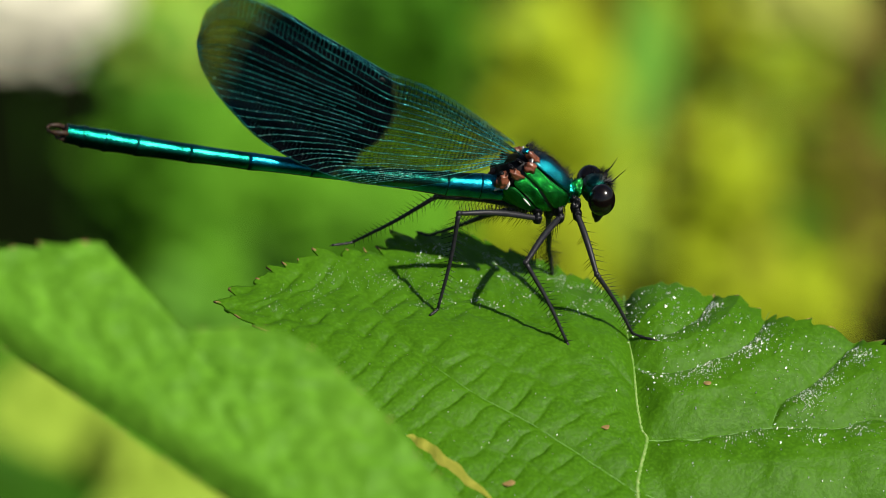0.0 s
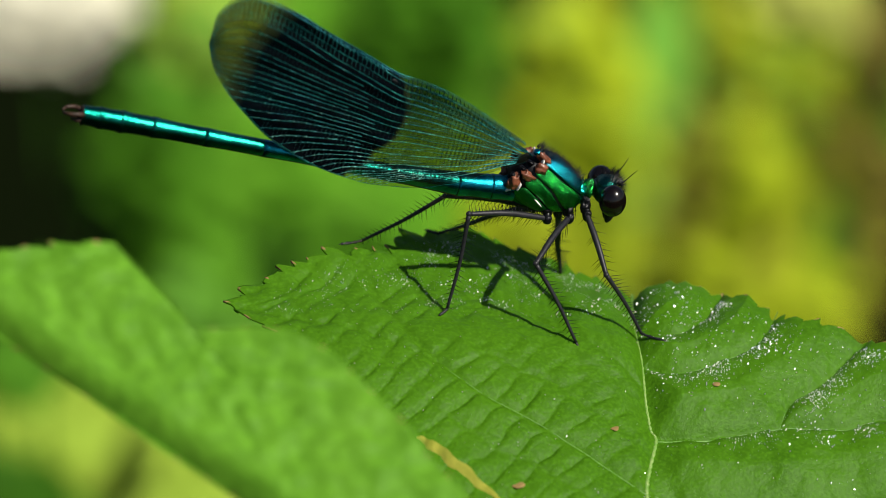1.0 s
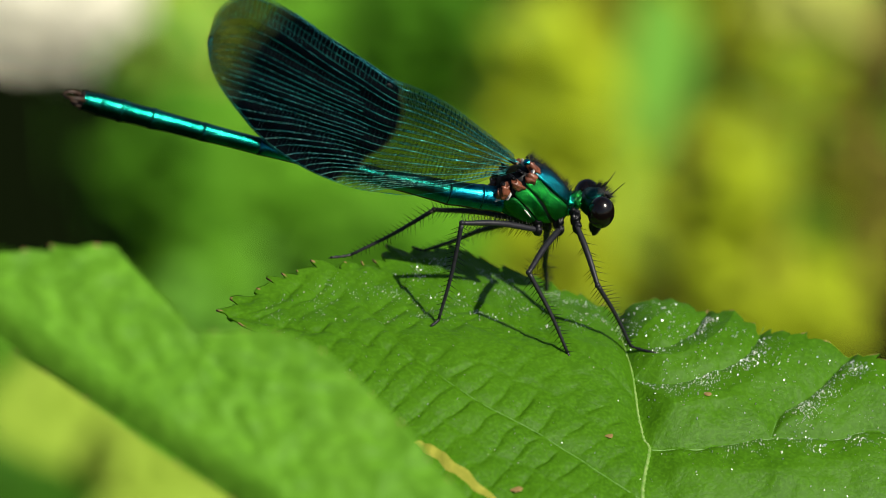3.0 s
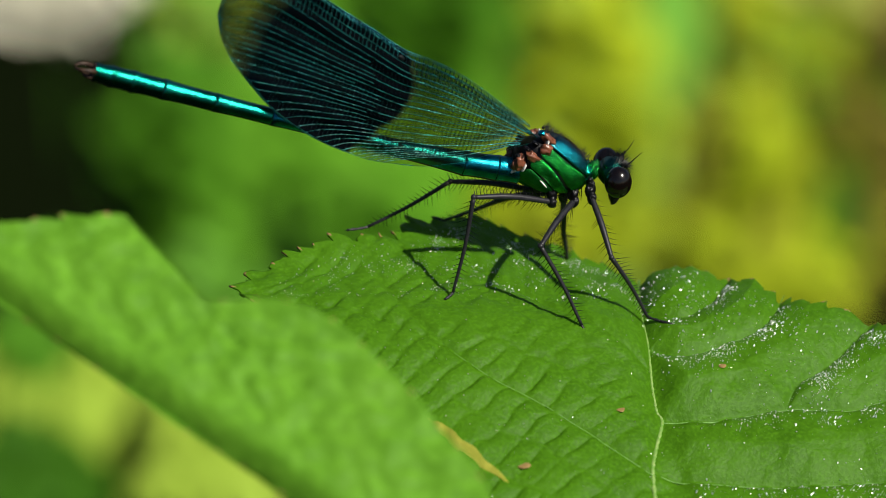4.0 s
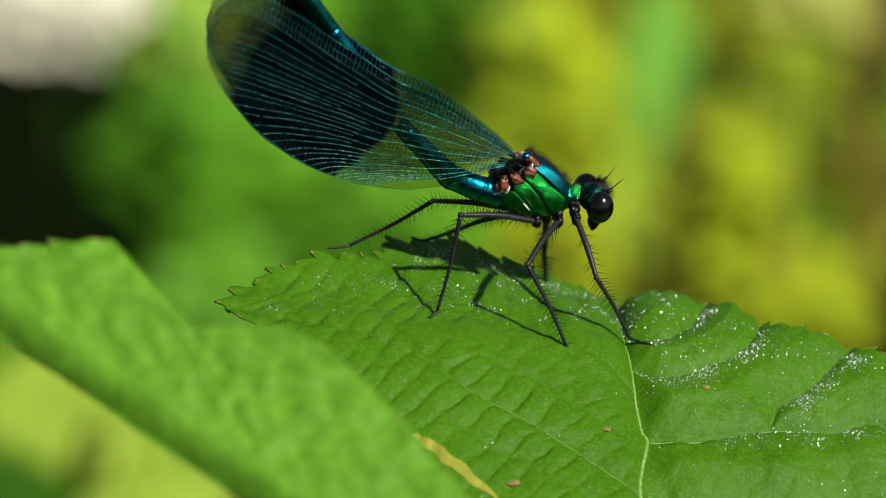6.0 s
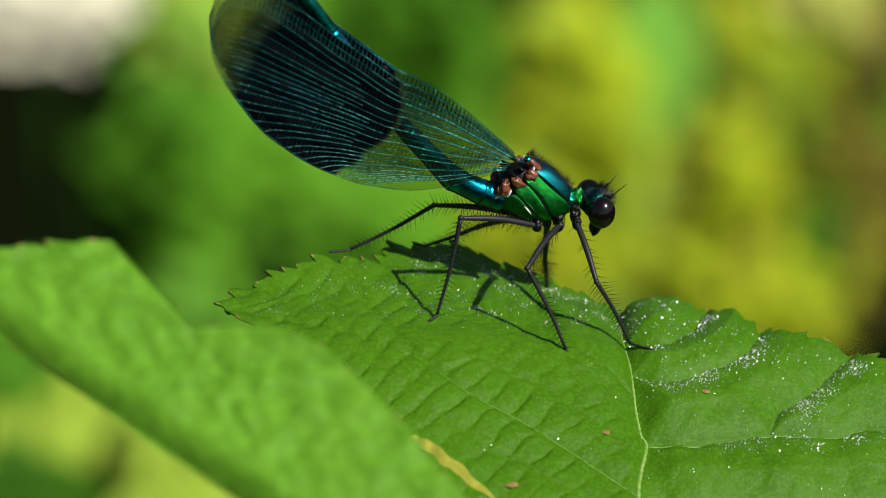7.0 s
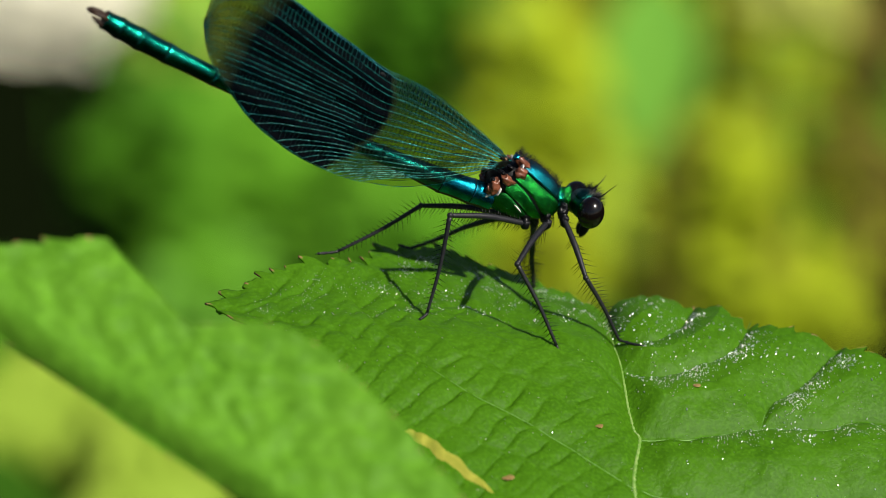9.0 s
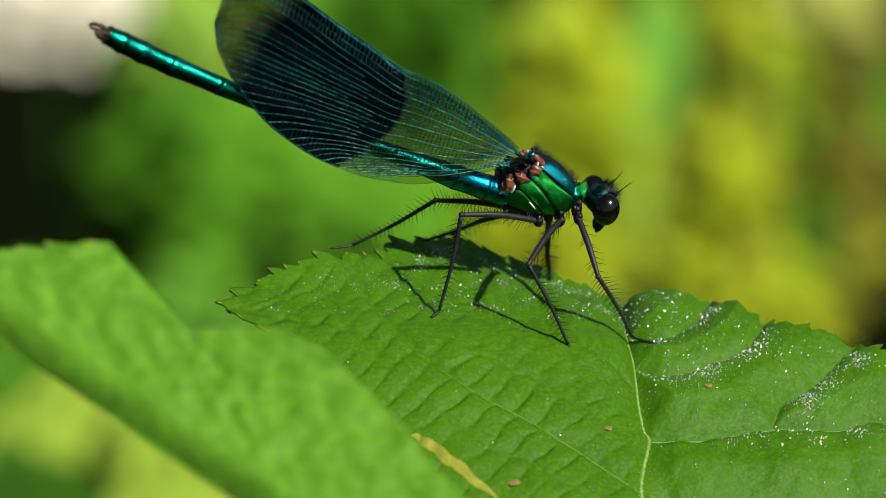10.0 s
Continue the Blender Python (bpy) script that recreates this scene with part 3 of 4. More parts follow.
def build_thorax():
    turn = Matrix.Rotation(0.55, 3, "Y")
    v, f = ellipsoid((-0.15, 0, 0.55), (3.35, 1.82, 2.1), 36, 24, turn, 0.05)
    core = part("thorax", mesh_of("thorax", v, f, M_BLACK), fly)
    plates = [
        ("dorsal_plate", M_BLUE, [(-0.75, 3.45), (0.4, 3.05), (1.5, 2.2), (2.5, 1.05), (2.75, 0.3), (2.35, -0.05), (0.8, 1.45), (-0.5, 2.75)]),
        ("side_plate", M_GREEN, [(-0.65, 2.65), (0.72, 1.32), (2.28, -0.2), (2.4, -1.2), (1.75, -1.65), (0.9, -0.9), (-0.05, 0.65), (-1.25, 2.05)]),
        ("side_plate", M_GREEN, [(-1.45, 1.85), (-0.3, 0.7), (0.55, -0.75), (0.95, -1.55), (-0.1, -1.25), (-1.0, 0.0), (-2.1, 1.15)]),
        ("rear_plate", M_DGREEN, [(-3.0, 0.3), (-2.2, 0.95), (-1.1, -0.15), (-0.2, -1.35), (-1.2, -1.5), (-2.3, -1.05), (-3.1, -0.4)])]
    for name, m, poly in plates:
        poly = np.array(poly)
        c = poly.mean(0)
        ring = spline(np.vstack([poly[-1:], poly, poly[:2]]), 96)[8:-16]
        for side in (-1, 1):
            verts, faces = [], []
            n, rr = len(ring), 9
            for k in range(rr + 1):
                u = k / rr
                for q in ring:
                    p = c + (q - c) * max(u, 0.02)
                    lift = 0.10 * (1 - u ** 8) + 0.02
                    a = body_half(*p)
                    verts.append(Vector((p[0], side * (a + lift - 0.05), p[1])) * MM)
            for k in range(rr):
                for i in range(n):
                    j = (i + 1) % n
                    faces.append((k * n + i, k * n + j, (k + 1) * n + j, (k + 1) * n + i))
            faces.append(tuple(range(n)))
            part(name, mesh_of(name, verts, faces, m), core)
    rng = random.Random(2)
    for x, z, rx, rz, m, a in ((-0.55, 3.0, 0.8, 0.42, M_SCLERITE, 0.9), (-0.85, 2.45, 0.66, 0.42, M_SCLERITE, 0.6), (-1.9, 2.0, 0.7, 0.4, M_SCLERITE, 0.5), (-2.85, 1.5, 0.5, 0.68, M_SCLERITE, 0.2), (-3.15, 1.1, 0.40, 0.5, M_SCLERITE, -0.4),
                               (-3.2, 0.8, 0.16, 0.42, M_WHITE, 0.9), (-2.6, 1.15, 0.12, 0.4, M_WHITE, 0.5), (-0.75, 2.75, 0.11, 0.38, M_WHITE, 0.4), (-1.15, -0.35, 0.08, 0.48, M_WHITE, -0.65), (-0.95, 3.55, 0.36, 0.24, M_TEAL, 0.3), (-1.6, 2.9, 0.34, 0.15, M_BLACK, 0.6), (-2.2, 2.5, 0.42, 0.15, M_BLACK, 0.8), (-3.0, 2.0, 0.26, 0.18, M_BLACK, 0.2)):
        for side in (-1,) if z > 2.9 else (-1, 1):
            v, f = gnarl((x, side * (max(body_half(x, z), 0.85) + 0.05), z), (rx * 1.1, 0.34, rz * 1.15), Euler((0, a, 0)).to_matrix())
            part("wing_joint", mesh_of("wing_joint", v, f, m), core)
    hairs = []
    for _ in range(520):
        u = rng.random()
        x, z = (2.7 - 3.4 * u, 0.6 + 2.9 * u) if rng.random() < 0.75 else (rng.uniform(-3.5, 2.4), None)
        if z is None:
            z, way = -1.1 - 0.3 * rng.random() - (0.35 * (x > -1)), (rng.uniform(-0.4, 0.2), rng.uniform(-0.6, 0.6), -1)
        else:
            way = (0.75 + rng.uniform(-0.4, 0.4), rng.uniform(-0.7, 0.7), 0.9 + rng.uniform(-0.4, 0.4))
        y = rng.uniform(-0.9, 0.9)
        hairs.append(bristle((x, y, z - 0.25 * y * y), way, rng.uniform(0.5, 1.1), 0.026))
    tagged(part("bristles", mesh_of("bristles", *join(hairs), M_BLACK), core), kind="stuff")
    return core


def build_head():
    rng = random.Random(5)
    v, f = ellipsoid((0, 0, 0), (0.95, 1.9, 1.0), 28, 20, None, 0.12)
    head = part("head", mesh_of("head", v, f, M_HEAD), fly)
    for side in (-1, 1):
        v, f = ellipsoid((0.15, side * 2.0, -0.02), (1.08, 1.0, 1.3), 32, 24)
        part("eye", mesh_of("eye", v, f, M_EYE), head, "glossy dark compound eye")
        v, f = tube(spline([(0.9, side * 0.75, 0.75), (1.3, side * 0.95, 1.2), (1.75, side * 1.1, 1.75), (2.1, side * 1.3, 2.2)], 14), np.linspace(0.075, 0.015, 14), 7)
        part("antenna", mesh_of("antenna", v, f, M_BLACK), head)
        v, f = ellipsoid((0.5, side * 0.4, -1.75), (0.38, 0.34, 0.8), 14, 10, Euler((0, 0.25, 0)).to_matrix(), 0.3)
        part("mandible", mesh_of("mandible", v, f, M_BLACK), head)
    v, f = ellipsoid((0.95, 0, -0.75), (0.62, 0.95, 0.7), 18, 12, None, 0.1)
    part("face", mesh_of("face", v, f, M_HEAD), head)
    v, f = ellipsoid((0.15, 0, 0.75), (0.8, 1.2, 0.55), 18, 12, None, 0.25)
    part("crown", mesh_of("crown", v, f, M_HEAD), head)
    hairs = []
    for _ in range(420):
        a, b = rng.uniform(-0.5, 2.3), rng.uniform(-1.2, 1.2)
        way = Vector((math.cos(a - 0.7), b * 0.7, math.sin(a)))
        root = Vector((1.0 * math.cos(a - 0.7), b, 1.05 * math.sin(a)))
        if way.x < -0.6:
            continue
        hairs.append(bristle(root, way, rng.uniform(0.45, 1.0), 0.026))
    tagged(part("bristles", mesh_of("bristles", *join(hairs), M_BLACK), head), kind="stuff")
    return head


def build_neck():
    v, f = gnarl((2.9, 0, -0.3), (0.72, 1.2, 1.1), Matrix.Identity(3))
    neck = part("neck", mesh_of("neck", v, f, M_TEALGREEN), fly)
    v, f = gnarl((3.6, 0, -0.3), (0.5, 0.95, 0.9), Euler((0, 0.4, 0)).to_matrix())
    part("collar", mesh_of("collar", v, f, M_GREEN), neck)
    for side in (-1, 1):
        v, f = gnarl((3.2, side * 0.95, -0.9), (0.32, 0.3, 0.45), Matrix.Identity(3))
        part("neck_plate", mesh_of("neck_plate", v, f, M_BLACK), neck)
    return neck


LEGS = [  # hip, knee, ankle, toe
    ((0.1, -1.2, -2.0), (-6.54, -2.8, -0.29), (-8.28, -2.85, -8.28), (-8.99, -3.32, -8.54)),
    ((1.9, -1.2, -2.1), (-1.84, -5.63, -3.72), (1.25, -6.61, -10.4), (1.48, -7.03, -10.81)),
    ((3.3, -1.3, -1.9), (3.96, -5.2, -5.46), (7.09, -4.63, -11.18), (8.69, -6.14, -11.28)),
    ((-0.5, 1.2, -2.0), (-7.0, 4.0, -1.7), (-13.63, 4.63, -5.26), (-15.41, 4.04, -5.11)),
    ((0.6, 1.2, -2.3), (-3.3, 4.0, -3.8), (-6.92, 7.02, -6.34), (-7.88, 7.19, -6.04)),
    ((1.6, 1.2, -2.8), (2.1, 3.2, -6.9), (2.55, 3.99, -9.4), (2.71, 4.43, -9.42))]


def build_leg(hip, knee, ankle, toe, rng):
    hip, knee, ankle, toe = (np.array(p) for p in (hip, knee, ankle, toe))
    v, f = ellipsoid(hip, (0.36, 0.34, 0.55), 14, 10, None, 0.35)
    leg = part("leg", mesh_of("hip", v, f, M_BLACK), fly)
    v, f = gnarl(hip * (0.97, 0.85, 1) + (0, 0, 0.65), (0.46, 0.42, 0.72), Euler((0, rng.uniform(-0.3, 0.3), 0)).to_matrix())
    part("coxa", mesh_of("coxa", v, f, M_BLACK), leg)
    v, f = gnarl(hip + (0.05, -0.05, 0.12), (0.34, 0.36, 0.30), Euler((0.4, 0.5, 0)).to_matrix())
    part("trochanter", mesh_of("trochanter", v, f, M_LEG), leg)
    sag = np.array([0, 0, 0.25])
    femur = spline([hip, 0.5 * (hip + knee) + sag, knee], 18)
    v, f = tube(femur, 0.225 + 0.05 * np.sin(np.linspace(0, 3.1, 18)) - np.linspace(0, 0.05, 18), 10)
    part("femur", mesh_of("femur", v, f, M_LEG), leg)
    v, f = ellipsoid(knee, (0.24, 0.23, 0.24), 12, 8)
    part("knee", mesh_of("knee", v, f, M_LEG), leg)
    bend = np.cross(ankle - knee, (0, 1, 0))
    tibia = spline([knee, 0.5 * (knee + ankle) + 0.02 * bend, ankle], 16)
    v, f = tube(tibia, np.linspace(0.19, 0.12, 16), 9)
    part("tibia", mesh_of("tibia", v, f, M_LEG), leg)
    tarsus = spline([ankle, 0.6 * ankle + 0.4 * toe - (0, 0, 0.04), toe], 10)
    v, f = tube(tarsus, 0.11 + 0.03 * np.sin(np.arange(10) * 2.1), 8)
    v2, f2 = tube(spline([toe, toe + (toe - ankle) * 0.12 + (0, 0.15, -0.1)], 4), np.linspace(0.06, 0.02, 4), 6)
    part("foot", mesh_of("foot", *join([(v, f), (v2, f2)]), M_LEG), leg)
    hairs = []
    for line, n, size in ((femur, 24, 1.25), (tibia, 20, 1.4)):
        d = line[-1] - line[0]
        d = d / np.linalg.norm(d)
        for row in (-1, 1):
            for k in range(n):
                u = (k + 0.6 + 0.2 * rng.uniform(-1, 1)) / n
                p = np.array([np.interp(u, np.linspace(0, 1, len(line)), line[:, c]) for c in range(3)])
                across = np.cross(d, (0, 1, 0)) * row
                if row * across[2] > 0 and line is femur and rng.random() < 0.55:
                    continue
                way = across + 0.45 * d + rng.uniform(-0.25, 0.25) * np.array([0, 1, 0])
                hairs.append(bristle(p, way, size * rng.uniform(0.7, 1.1) * (1 - 0.5 * u * (line is tibia)), 0.042))
    tagged(part("bristles", mesh_of("bristles", *join(hairs), M_BLACK), leg), kind="stuff")


# Wing in its own plane: s runs from the root to the tip, n across, both in mm
LEAD = [(-1.2, -0.05), (0.4, 0.2), (2.6, 0.42), (5.04, 0.66), (7.14, 0.68), (9.58, 0.44), (11.25, 0.15), (14.78, 0.31), (17.46, 0.39), (20.72, 0.61), (22.77, 0.6), (24.14, 0.35), (25.37, -0.13), (26.33, -1.41), (26.33, -3.01), (25.81, -4.55)]
TRAIL = [(-1.0, -0.75), (0.5, -2.3), (2.4, -4.5), (4.5, -6.2), (6.9, -7.45), (9.02, -8.3), (11.37, -8.75), (13.31, -9.0), (15.43, -9.0), (18.25, -8.7), (21.55, -7.6), (23.37, -6.8), (24.8, -5.8), (25.81, -4.55)]


def wing_sheet():
    nu, nv = 110, 44
    lead, trail = spline(LEAD, 400), spline(TRAIL, 400)

    def along(line, n):
        a = np.concatenate([[0], np.cumsum(np.hypot(*np.diff(line, axis=0).T))])
        a /= a[-1]
        return np.stack([np.interp(np.linspace(0, 1, n), a, line[:, k]) for k in (0, 1)], 1)
    return along(lead, nu + 1), along(trail, nu + 1), nu, nv


def wing_point(lead, trail, u, v):
    k = np.linspace(0, 1, len(lead))
    a = np.array([np.interp(u, k, lead[:, 0]), np.interp(u, k, lead[:, 1])])
    b = np.array([np.interp(u, k, trail[:, 0]), np.interp(u, k, trail[:, 1])])
    return a * (1 - v) + b * v


def pleat(s, n):
    return 0.10 * math.sin(n * 3.1 + 0.12 * s) * min(1, max(0, s) / 5) + 0.05 * math.sin(s * 0.5)


def wing_line(lead, trail, uv):
    out = []
    for u, v in uv:
        s, n = wing_point(lead, trail, u, v)
        out.append((-s, pleat(s, n), n))
    return np.array(out)


def wing_parts():
    """Meshes of one wing, for all four: root at the origin, tip along -x, leading edge up."""
    lead, trail, nu, nv = wing_sheet()
    verts, band = [], []
    for i in range(nu + 1):
        for k in range(nv + 1):
            s, n = wing_point(lead, trail, i / nu, k / nv)
            verts.append(Vector((-s, pleat(s, n), n)) * MM)
            inner = np.interp(-n, (-0.2, 1.8, 3.9, 6.3, 8.7), (11.2, 9.7, 9.4, 10.3, 11.2)) - 0.45 + 0.25 * noise.noise((s * 0.8, n * 0.8, 0))
            outer = np.interp(-n, (-0.6, 1.9, 3.6, 5.9, 7.2), (23.1, 23.6, 23.8, 23.3, 23.0)) + 0.4 * noise.noise((s * 0.5, n * 0.5, 7))
            band.append(max(0.0, min(1.0, (s - inner) / 0.45)) * max(0.12, min(1.0, (outer + 0.2 - s) / 2.0)))
    faces = [(i * (nv + 1) + k, i * (nv + 1) + k + 1, (i + 1) * (nv + 1) + k + 1, (i + 1) * (nv + 1) + k) for i in range(nu) for k in range(nv)]
    me = mesh_of("membrane", verts, faces, M_WING)
    me.attributes.new("band", "FLOAT", "POINT").data.foreach_set("value", band)
    long_veins = []
    rows = [[(u, 0.0) for u in np.linspace(0, 1, 60)], [(u, 1.0) for u in np.linspace(0, 1, 60)]]
    rows += [[(u, v) for u in np.linspace(0.02, 0.9, 50)] for v in (0.065, 0.125)]
    rng = random.Random(11)
    courses, glints = [], []
    for i in range(29):
        q = ((i + 0.3 * rng.random()) / 29) ** 0.78
        q -= 0.05 * math.sin(2 * math.pi * q)
        v0 = 0.16 + 0.74 * q
        power = 2.4 + 2.8 * q
        ue = 1.0 - 0.9 * max(0.0, q - 0.3)
        start = 0.03 if i % 4 == 0 else rng.uniform(0.14, 0.3) if i % 4 == 2 else rng.uniform(0.38, 0.52)
        start = min(start, ue - 0.16)
        ve = v0 + (1.0 - v0) * min(1.0, q / 0.3)
        rows.append([(u, v0 + (ve - v0) * ((u - 0.03) / (ue - 0.03)) ** power) for u in np.linspace(max(start, 0.03), ue, 80)])
        courses.append((v0, ve, ue, power))
        # bright flakes added along the vein in place of its sparkle
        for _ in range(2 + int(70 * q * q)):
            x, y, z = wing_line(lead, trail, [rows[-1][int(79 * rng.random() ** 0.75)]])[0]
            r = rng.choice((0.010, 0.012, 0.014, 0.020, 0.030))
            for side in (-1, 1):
                glints.append(([Vector(p) * MM for p in ((x - r * 1.6, y + side * 0.02, z), (x + r * 1.6, y + side * 0.02, z), (x, y + side * (0.02 + r), z), (x, y + side * 0.02, z - r), (x, y + side * 0.02, z + r))],
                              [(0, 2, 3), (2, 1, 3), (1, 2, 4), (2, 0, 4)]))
    for i, uv in enumerate(rows):
        line = wing_line(lead, trail, uv)
        r = np.linspace(0.034, 0.013, len(line)) if i < 4 else np.linspace(0.022, 0.016, len(line))
        r = r * np.array([rng.uniform(0.45, 1.4) for _ in range(len(line))])
        bold = i >= 4 and (i - 4) % 4 == 0
        if i == 1:
            r = r * np.linspace(0.3, 1.0, len(line))
        if bold:
            r = r * np.linspace(1.5, 1.0, len(line))
        v, f = tube(line, r, 5)
        inner = [1 if -line[k // 5][0] < 9.6 and not bold or -line[k // 5][0] > 23.0 else 0 for k in range(5 * (len(line) - 1))] + [0, 0]
        long_veins.append(mesh_of("vein", v, f, [M_WVEIN_DIM if i in (1, 2, 3) or 4 <= i < 12 and not bold else M_WVEIN, M_WVEIN_ROOT], True, inner))
    cross, ladder, glow = [], [], []
    for u in np.linspace(0.05, 0.97, 74):
        for v0, v1 in ((0.0, 0.065), (0.065, 0.125), (0.125, 0.18)):
            rung = wing_line(lead, trail, [(u + 0.004 * rng.random(), v0), (u, v1)])
            (glow if u > 0.42 else ladder).append(tube(rung, 0.013 if u > 0.42 else 0.028, 3))
    for (a0, a1, ae, ap), (b0, b1, be, bp) in zip(courses[:-1], courses[1:]):
        end = min(ae, be)
        for u in np.arange(0.06, end, 0.0115):
            va = a0 + (a1 - a0) * ((u - 0.03) / (ae - 0.03)) ** ap
            vb = b0 + (b1 - b0) * (min((u + 0.004 - 0.03) / (be - 0.03), 1.0)) ** bp
            cross.append(tube(wing_line(lead, trail, [(u, min(va, 1)), (u + 0.004, min(vb, 1))]), 0.012, 3))
    node = wing_line(lead, trail, [(0.42, 0.04)])[0]
    v, f = ellipsoid(tuple(node), (0.30, 0.07, 0.16), 12, 8, None, 0.4)
    return me, long_veins, mesh_of("nodus", v, f, M_BLACK), mesh_of("vein_net", *join(cross), M_WNET), mesh_of("vein_ladder", *join(ladder), M_WNET), mesh_of("vein_lace", *join(glow), M_WVEIN_DIM), mesh_of("vein_glint", *join(glints), M_WGLINT, False)


def build_wings():
    membrane, veins, knot, cross, ladder, rungs, glints = wing_parts()
    out = []
    for name, label in (("fore_wing", "near"), ("hind_wing", "near"), ("fore_wing", "far"), ("hind_wing", "far")):
        w = part(name, membrane, fly, "dark blue banded wing with clear root")
        for me in veins:
            part("vein", me, w)
        part("nodus", knot, w)
        tagged(part("vein_net", cross, w), kind="stuff")
        tagged(part("vein_ladder", ladder, w), kind="stuff")
        tagged(part("vein_lace", rungs, w), kind="stuff")
        tagged(part("vein_glint", glints, w), kind="stuff")
        out.append(w)
    return out


abdomen = build_abdomen()
thorax = build_thorax()
neck = build_neck()
head = build_head()
leg_rng = random.Random(7)
for row in LEGS:
    build_leg(*row, leg_rng)
wings = build_wings()

# ---- plants behind ----
def ovate(size, rng, fold=0.25, slim=0.42):
    """One leaf blade of a given length in mm, root at the origin, tip along x, folded along its rib."""
    nu, nv = 14, 6
    verts, faces = [], []
    curl = rng.uniform(0.1, 0.5)
    for i in range(nu + 1):
        u = i / nu
        half = slim * size * (math.sin(math.pi * u ** 0.8) ** 0.9 * (1 - 0.25 * u) + 0.01) * (1 + 0.06 * (i % 2))
        for k in range(-nv // 2, nv // 2 + 1):
            v = 2 * k / nv
            verts.append(Vector((size * u, half * v, fold * half * abs(v) - curl * size * u * u * 0.5)) * MM)
    n = nv + 1
    faces = [(i * n + k, (i + 1) * n + k, (i + 1) * n + k + 1, i * n + k + 1) for i in range(nu) for k in range(nv)]
    return verts, faces


M_BG_GREEN = leaf_material("far_green", (0.085, 0.25, 0.012), (0.125, 0.32, 0.02), (0.14, 0.4, 0.02), 0.3, 0.6, 300, 30)
# mid and deep: darker copies of far_green, in places standing in for shade
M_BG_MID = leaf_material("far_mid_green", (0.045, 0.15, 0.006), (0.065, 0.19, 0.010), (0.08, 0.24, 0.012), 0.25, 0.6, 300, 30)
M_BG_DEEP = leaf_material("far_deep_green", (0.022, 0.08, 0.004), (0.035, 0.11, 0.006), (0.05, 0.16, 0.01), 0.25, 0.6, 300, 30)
M_BG_FRESH = leaf_material("far_fresh_green", (0.13, 0.34, 0.04), (0.17, 0.40, 0.05), (0.2, 0.45, 0.05), 0.3, 0.6, 300, 30)
M_BG_OLIVE = leaf_material("far_olive", (0.16, 0.19, 0.012), (0.22, 0.24, 0.015), (0.25, 0.25, 0.02), 0.3, 0.6, 300, 30)
M_BG_YELLOW = leaf_material("far_yellow_green", (0.27, 0.36, 0.010), (0.35, 0.43, 0.016), (0.45, 0.5, 0.02), 0.3, 0.6, 300, 30)
M_BG_PALE = leaf_material("far_pale_yellow", (0.40, 0.45, 0.09), (0.46, 0.50, 0.11), (0.5, 0.5, 0.1), 0.3, 0.6, 300, 30)
M_BG_LIME = leaf_material("far_lime", (0.22, 0.34, 0.035), (0.28, 0.40, 0.045), (0.4, 0.5, 0.06), 0.3, 0.6, 300, 30)
M_BG_DRY = leaf_material("far_dry_brown", (0.10, 0.085, 0.015), (0.15, 0.12, 0.022), (0.2, 0.16, 0.03), 0.2, 0.6, 300, 30)
M_BG_WHITE = leaf_material("far_white", (0.62, 0.60, 0.45), (0.7, 0.68, 0.55), (0.6, 0.6, 0.5), 0.2, 0.6, 300, 30)
G = "plants behind the leaf"


def plant(label, centre, spread, count, size, mats, seed, group="", face=0.6):
    """A stem from the ground with leaves about a centre."""
    rng = random.Random(seed)
    c = Vector(centre)
    root = Vector((c.x + rng.uniform(-0.03, 0.03), c.y + 0.04, GROUND))
    p = thing("wild_plant", Matrix.Translation(root), label, "plant", group)
    top = (c - root) / MM
    path = spline([(0, 0, 0), tuple(top * 0.5 + Vector((6, 4, 0))), tuple(top)], 14)
    v, f = tube(path, np.linspace(1.6, 0.7, 14), 8)
    part("stem", mesh_of("stem", v, f, M_BG_DEEP), p)
    shapes = [mesh_of("leaf", *ovate(size * k, rng), mats[i % len(mats)]) for i, k in enumerate((0.75, 0.9, 1.0, 1.15))]
    for i in range(count):
        w, r = rng.uniform(0, 2 * math.pi), 1.12 * rng.random() ** 0.5 * rng.uniform(0.75, 1.15)
        off = Vector((r * math.cos(w) * spread[0], rng.uniform(-1, 1) * spread[1], r * math.sin(w) * spread[2]))
        ob = part("leaf", shapes[i % 4], p)
        way = Vector((rng.uniform(-1, 1), rng.uniform(-0.6, 0.3), rng.uniform(-0.4, 0.5))).normalized()
        up = (SUN_FROM * face + Vector((rng.uniform(-0.6, 0.6), rng.uniform(-0.6, 0.4), 0.6))).normalized()
        side = up.cross(way).normalized()
        way = side.cross(up)
        m = Matrix((way, side, up)).transposed().to_4x4()
        ob.matrix_local = Matrix.Translation(c - root + off - way * size * 0.5 * MM) @ m
    plants.append(p)
    return p


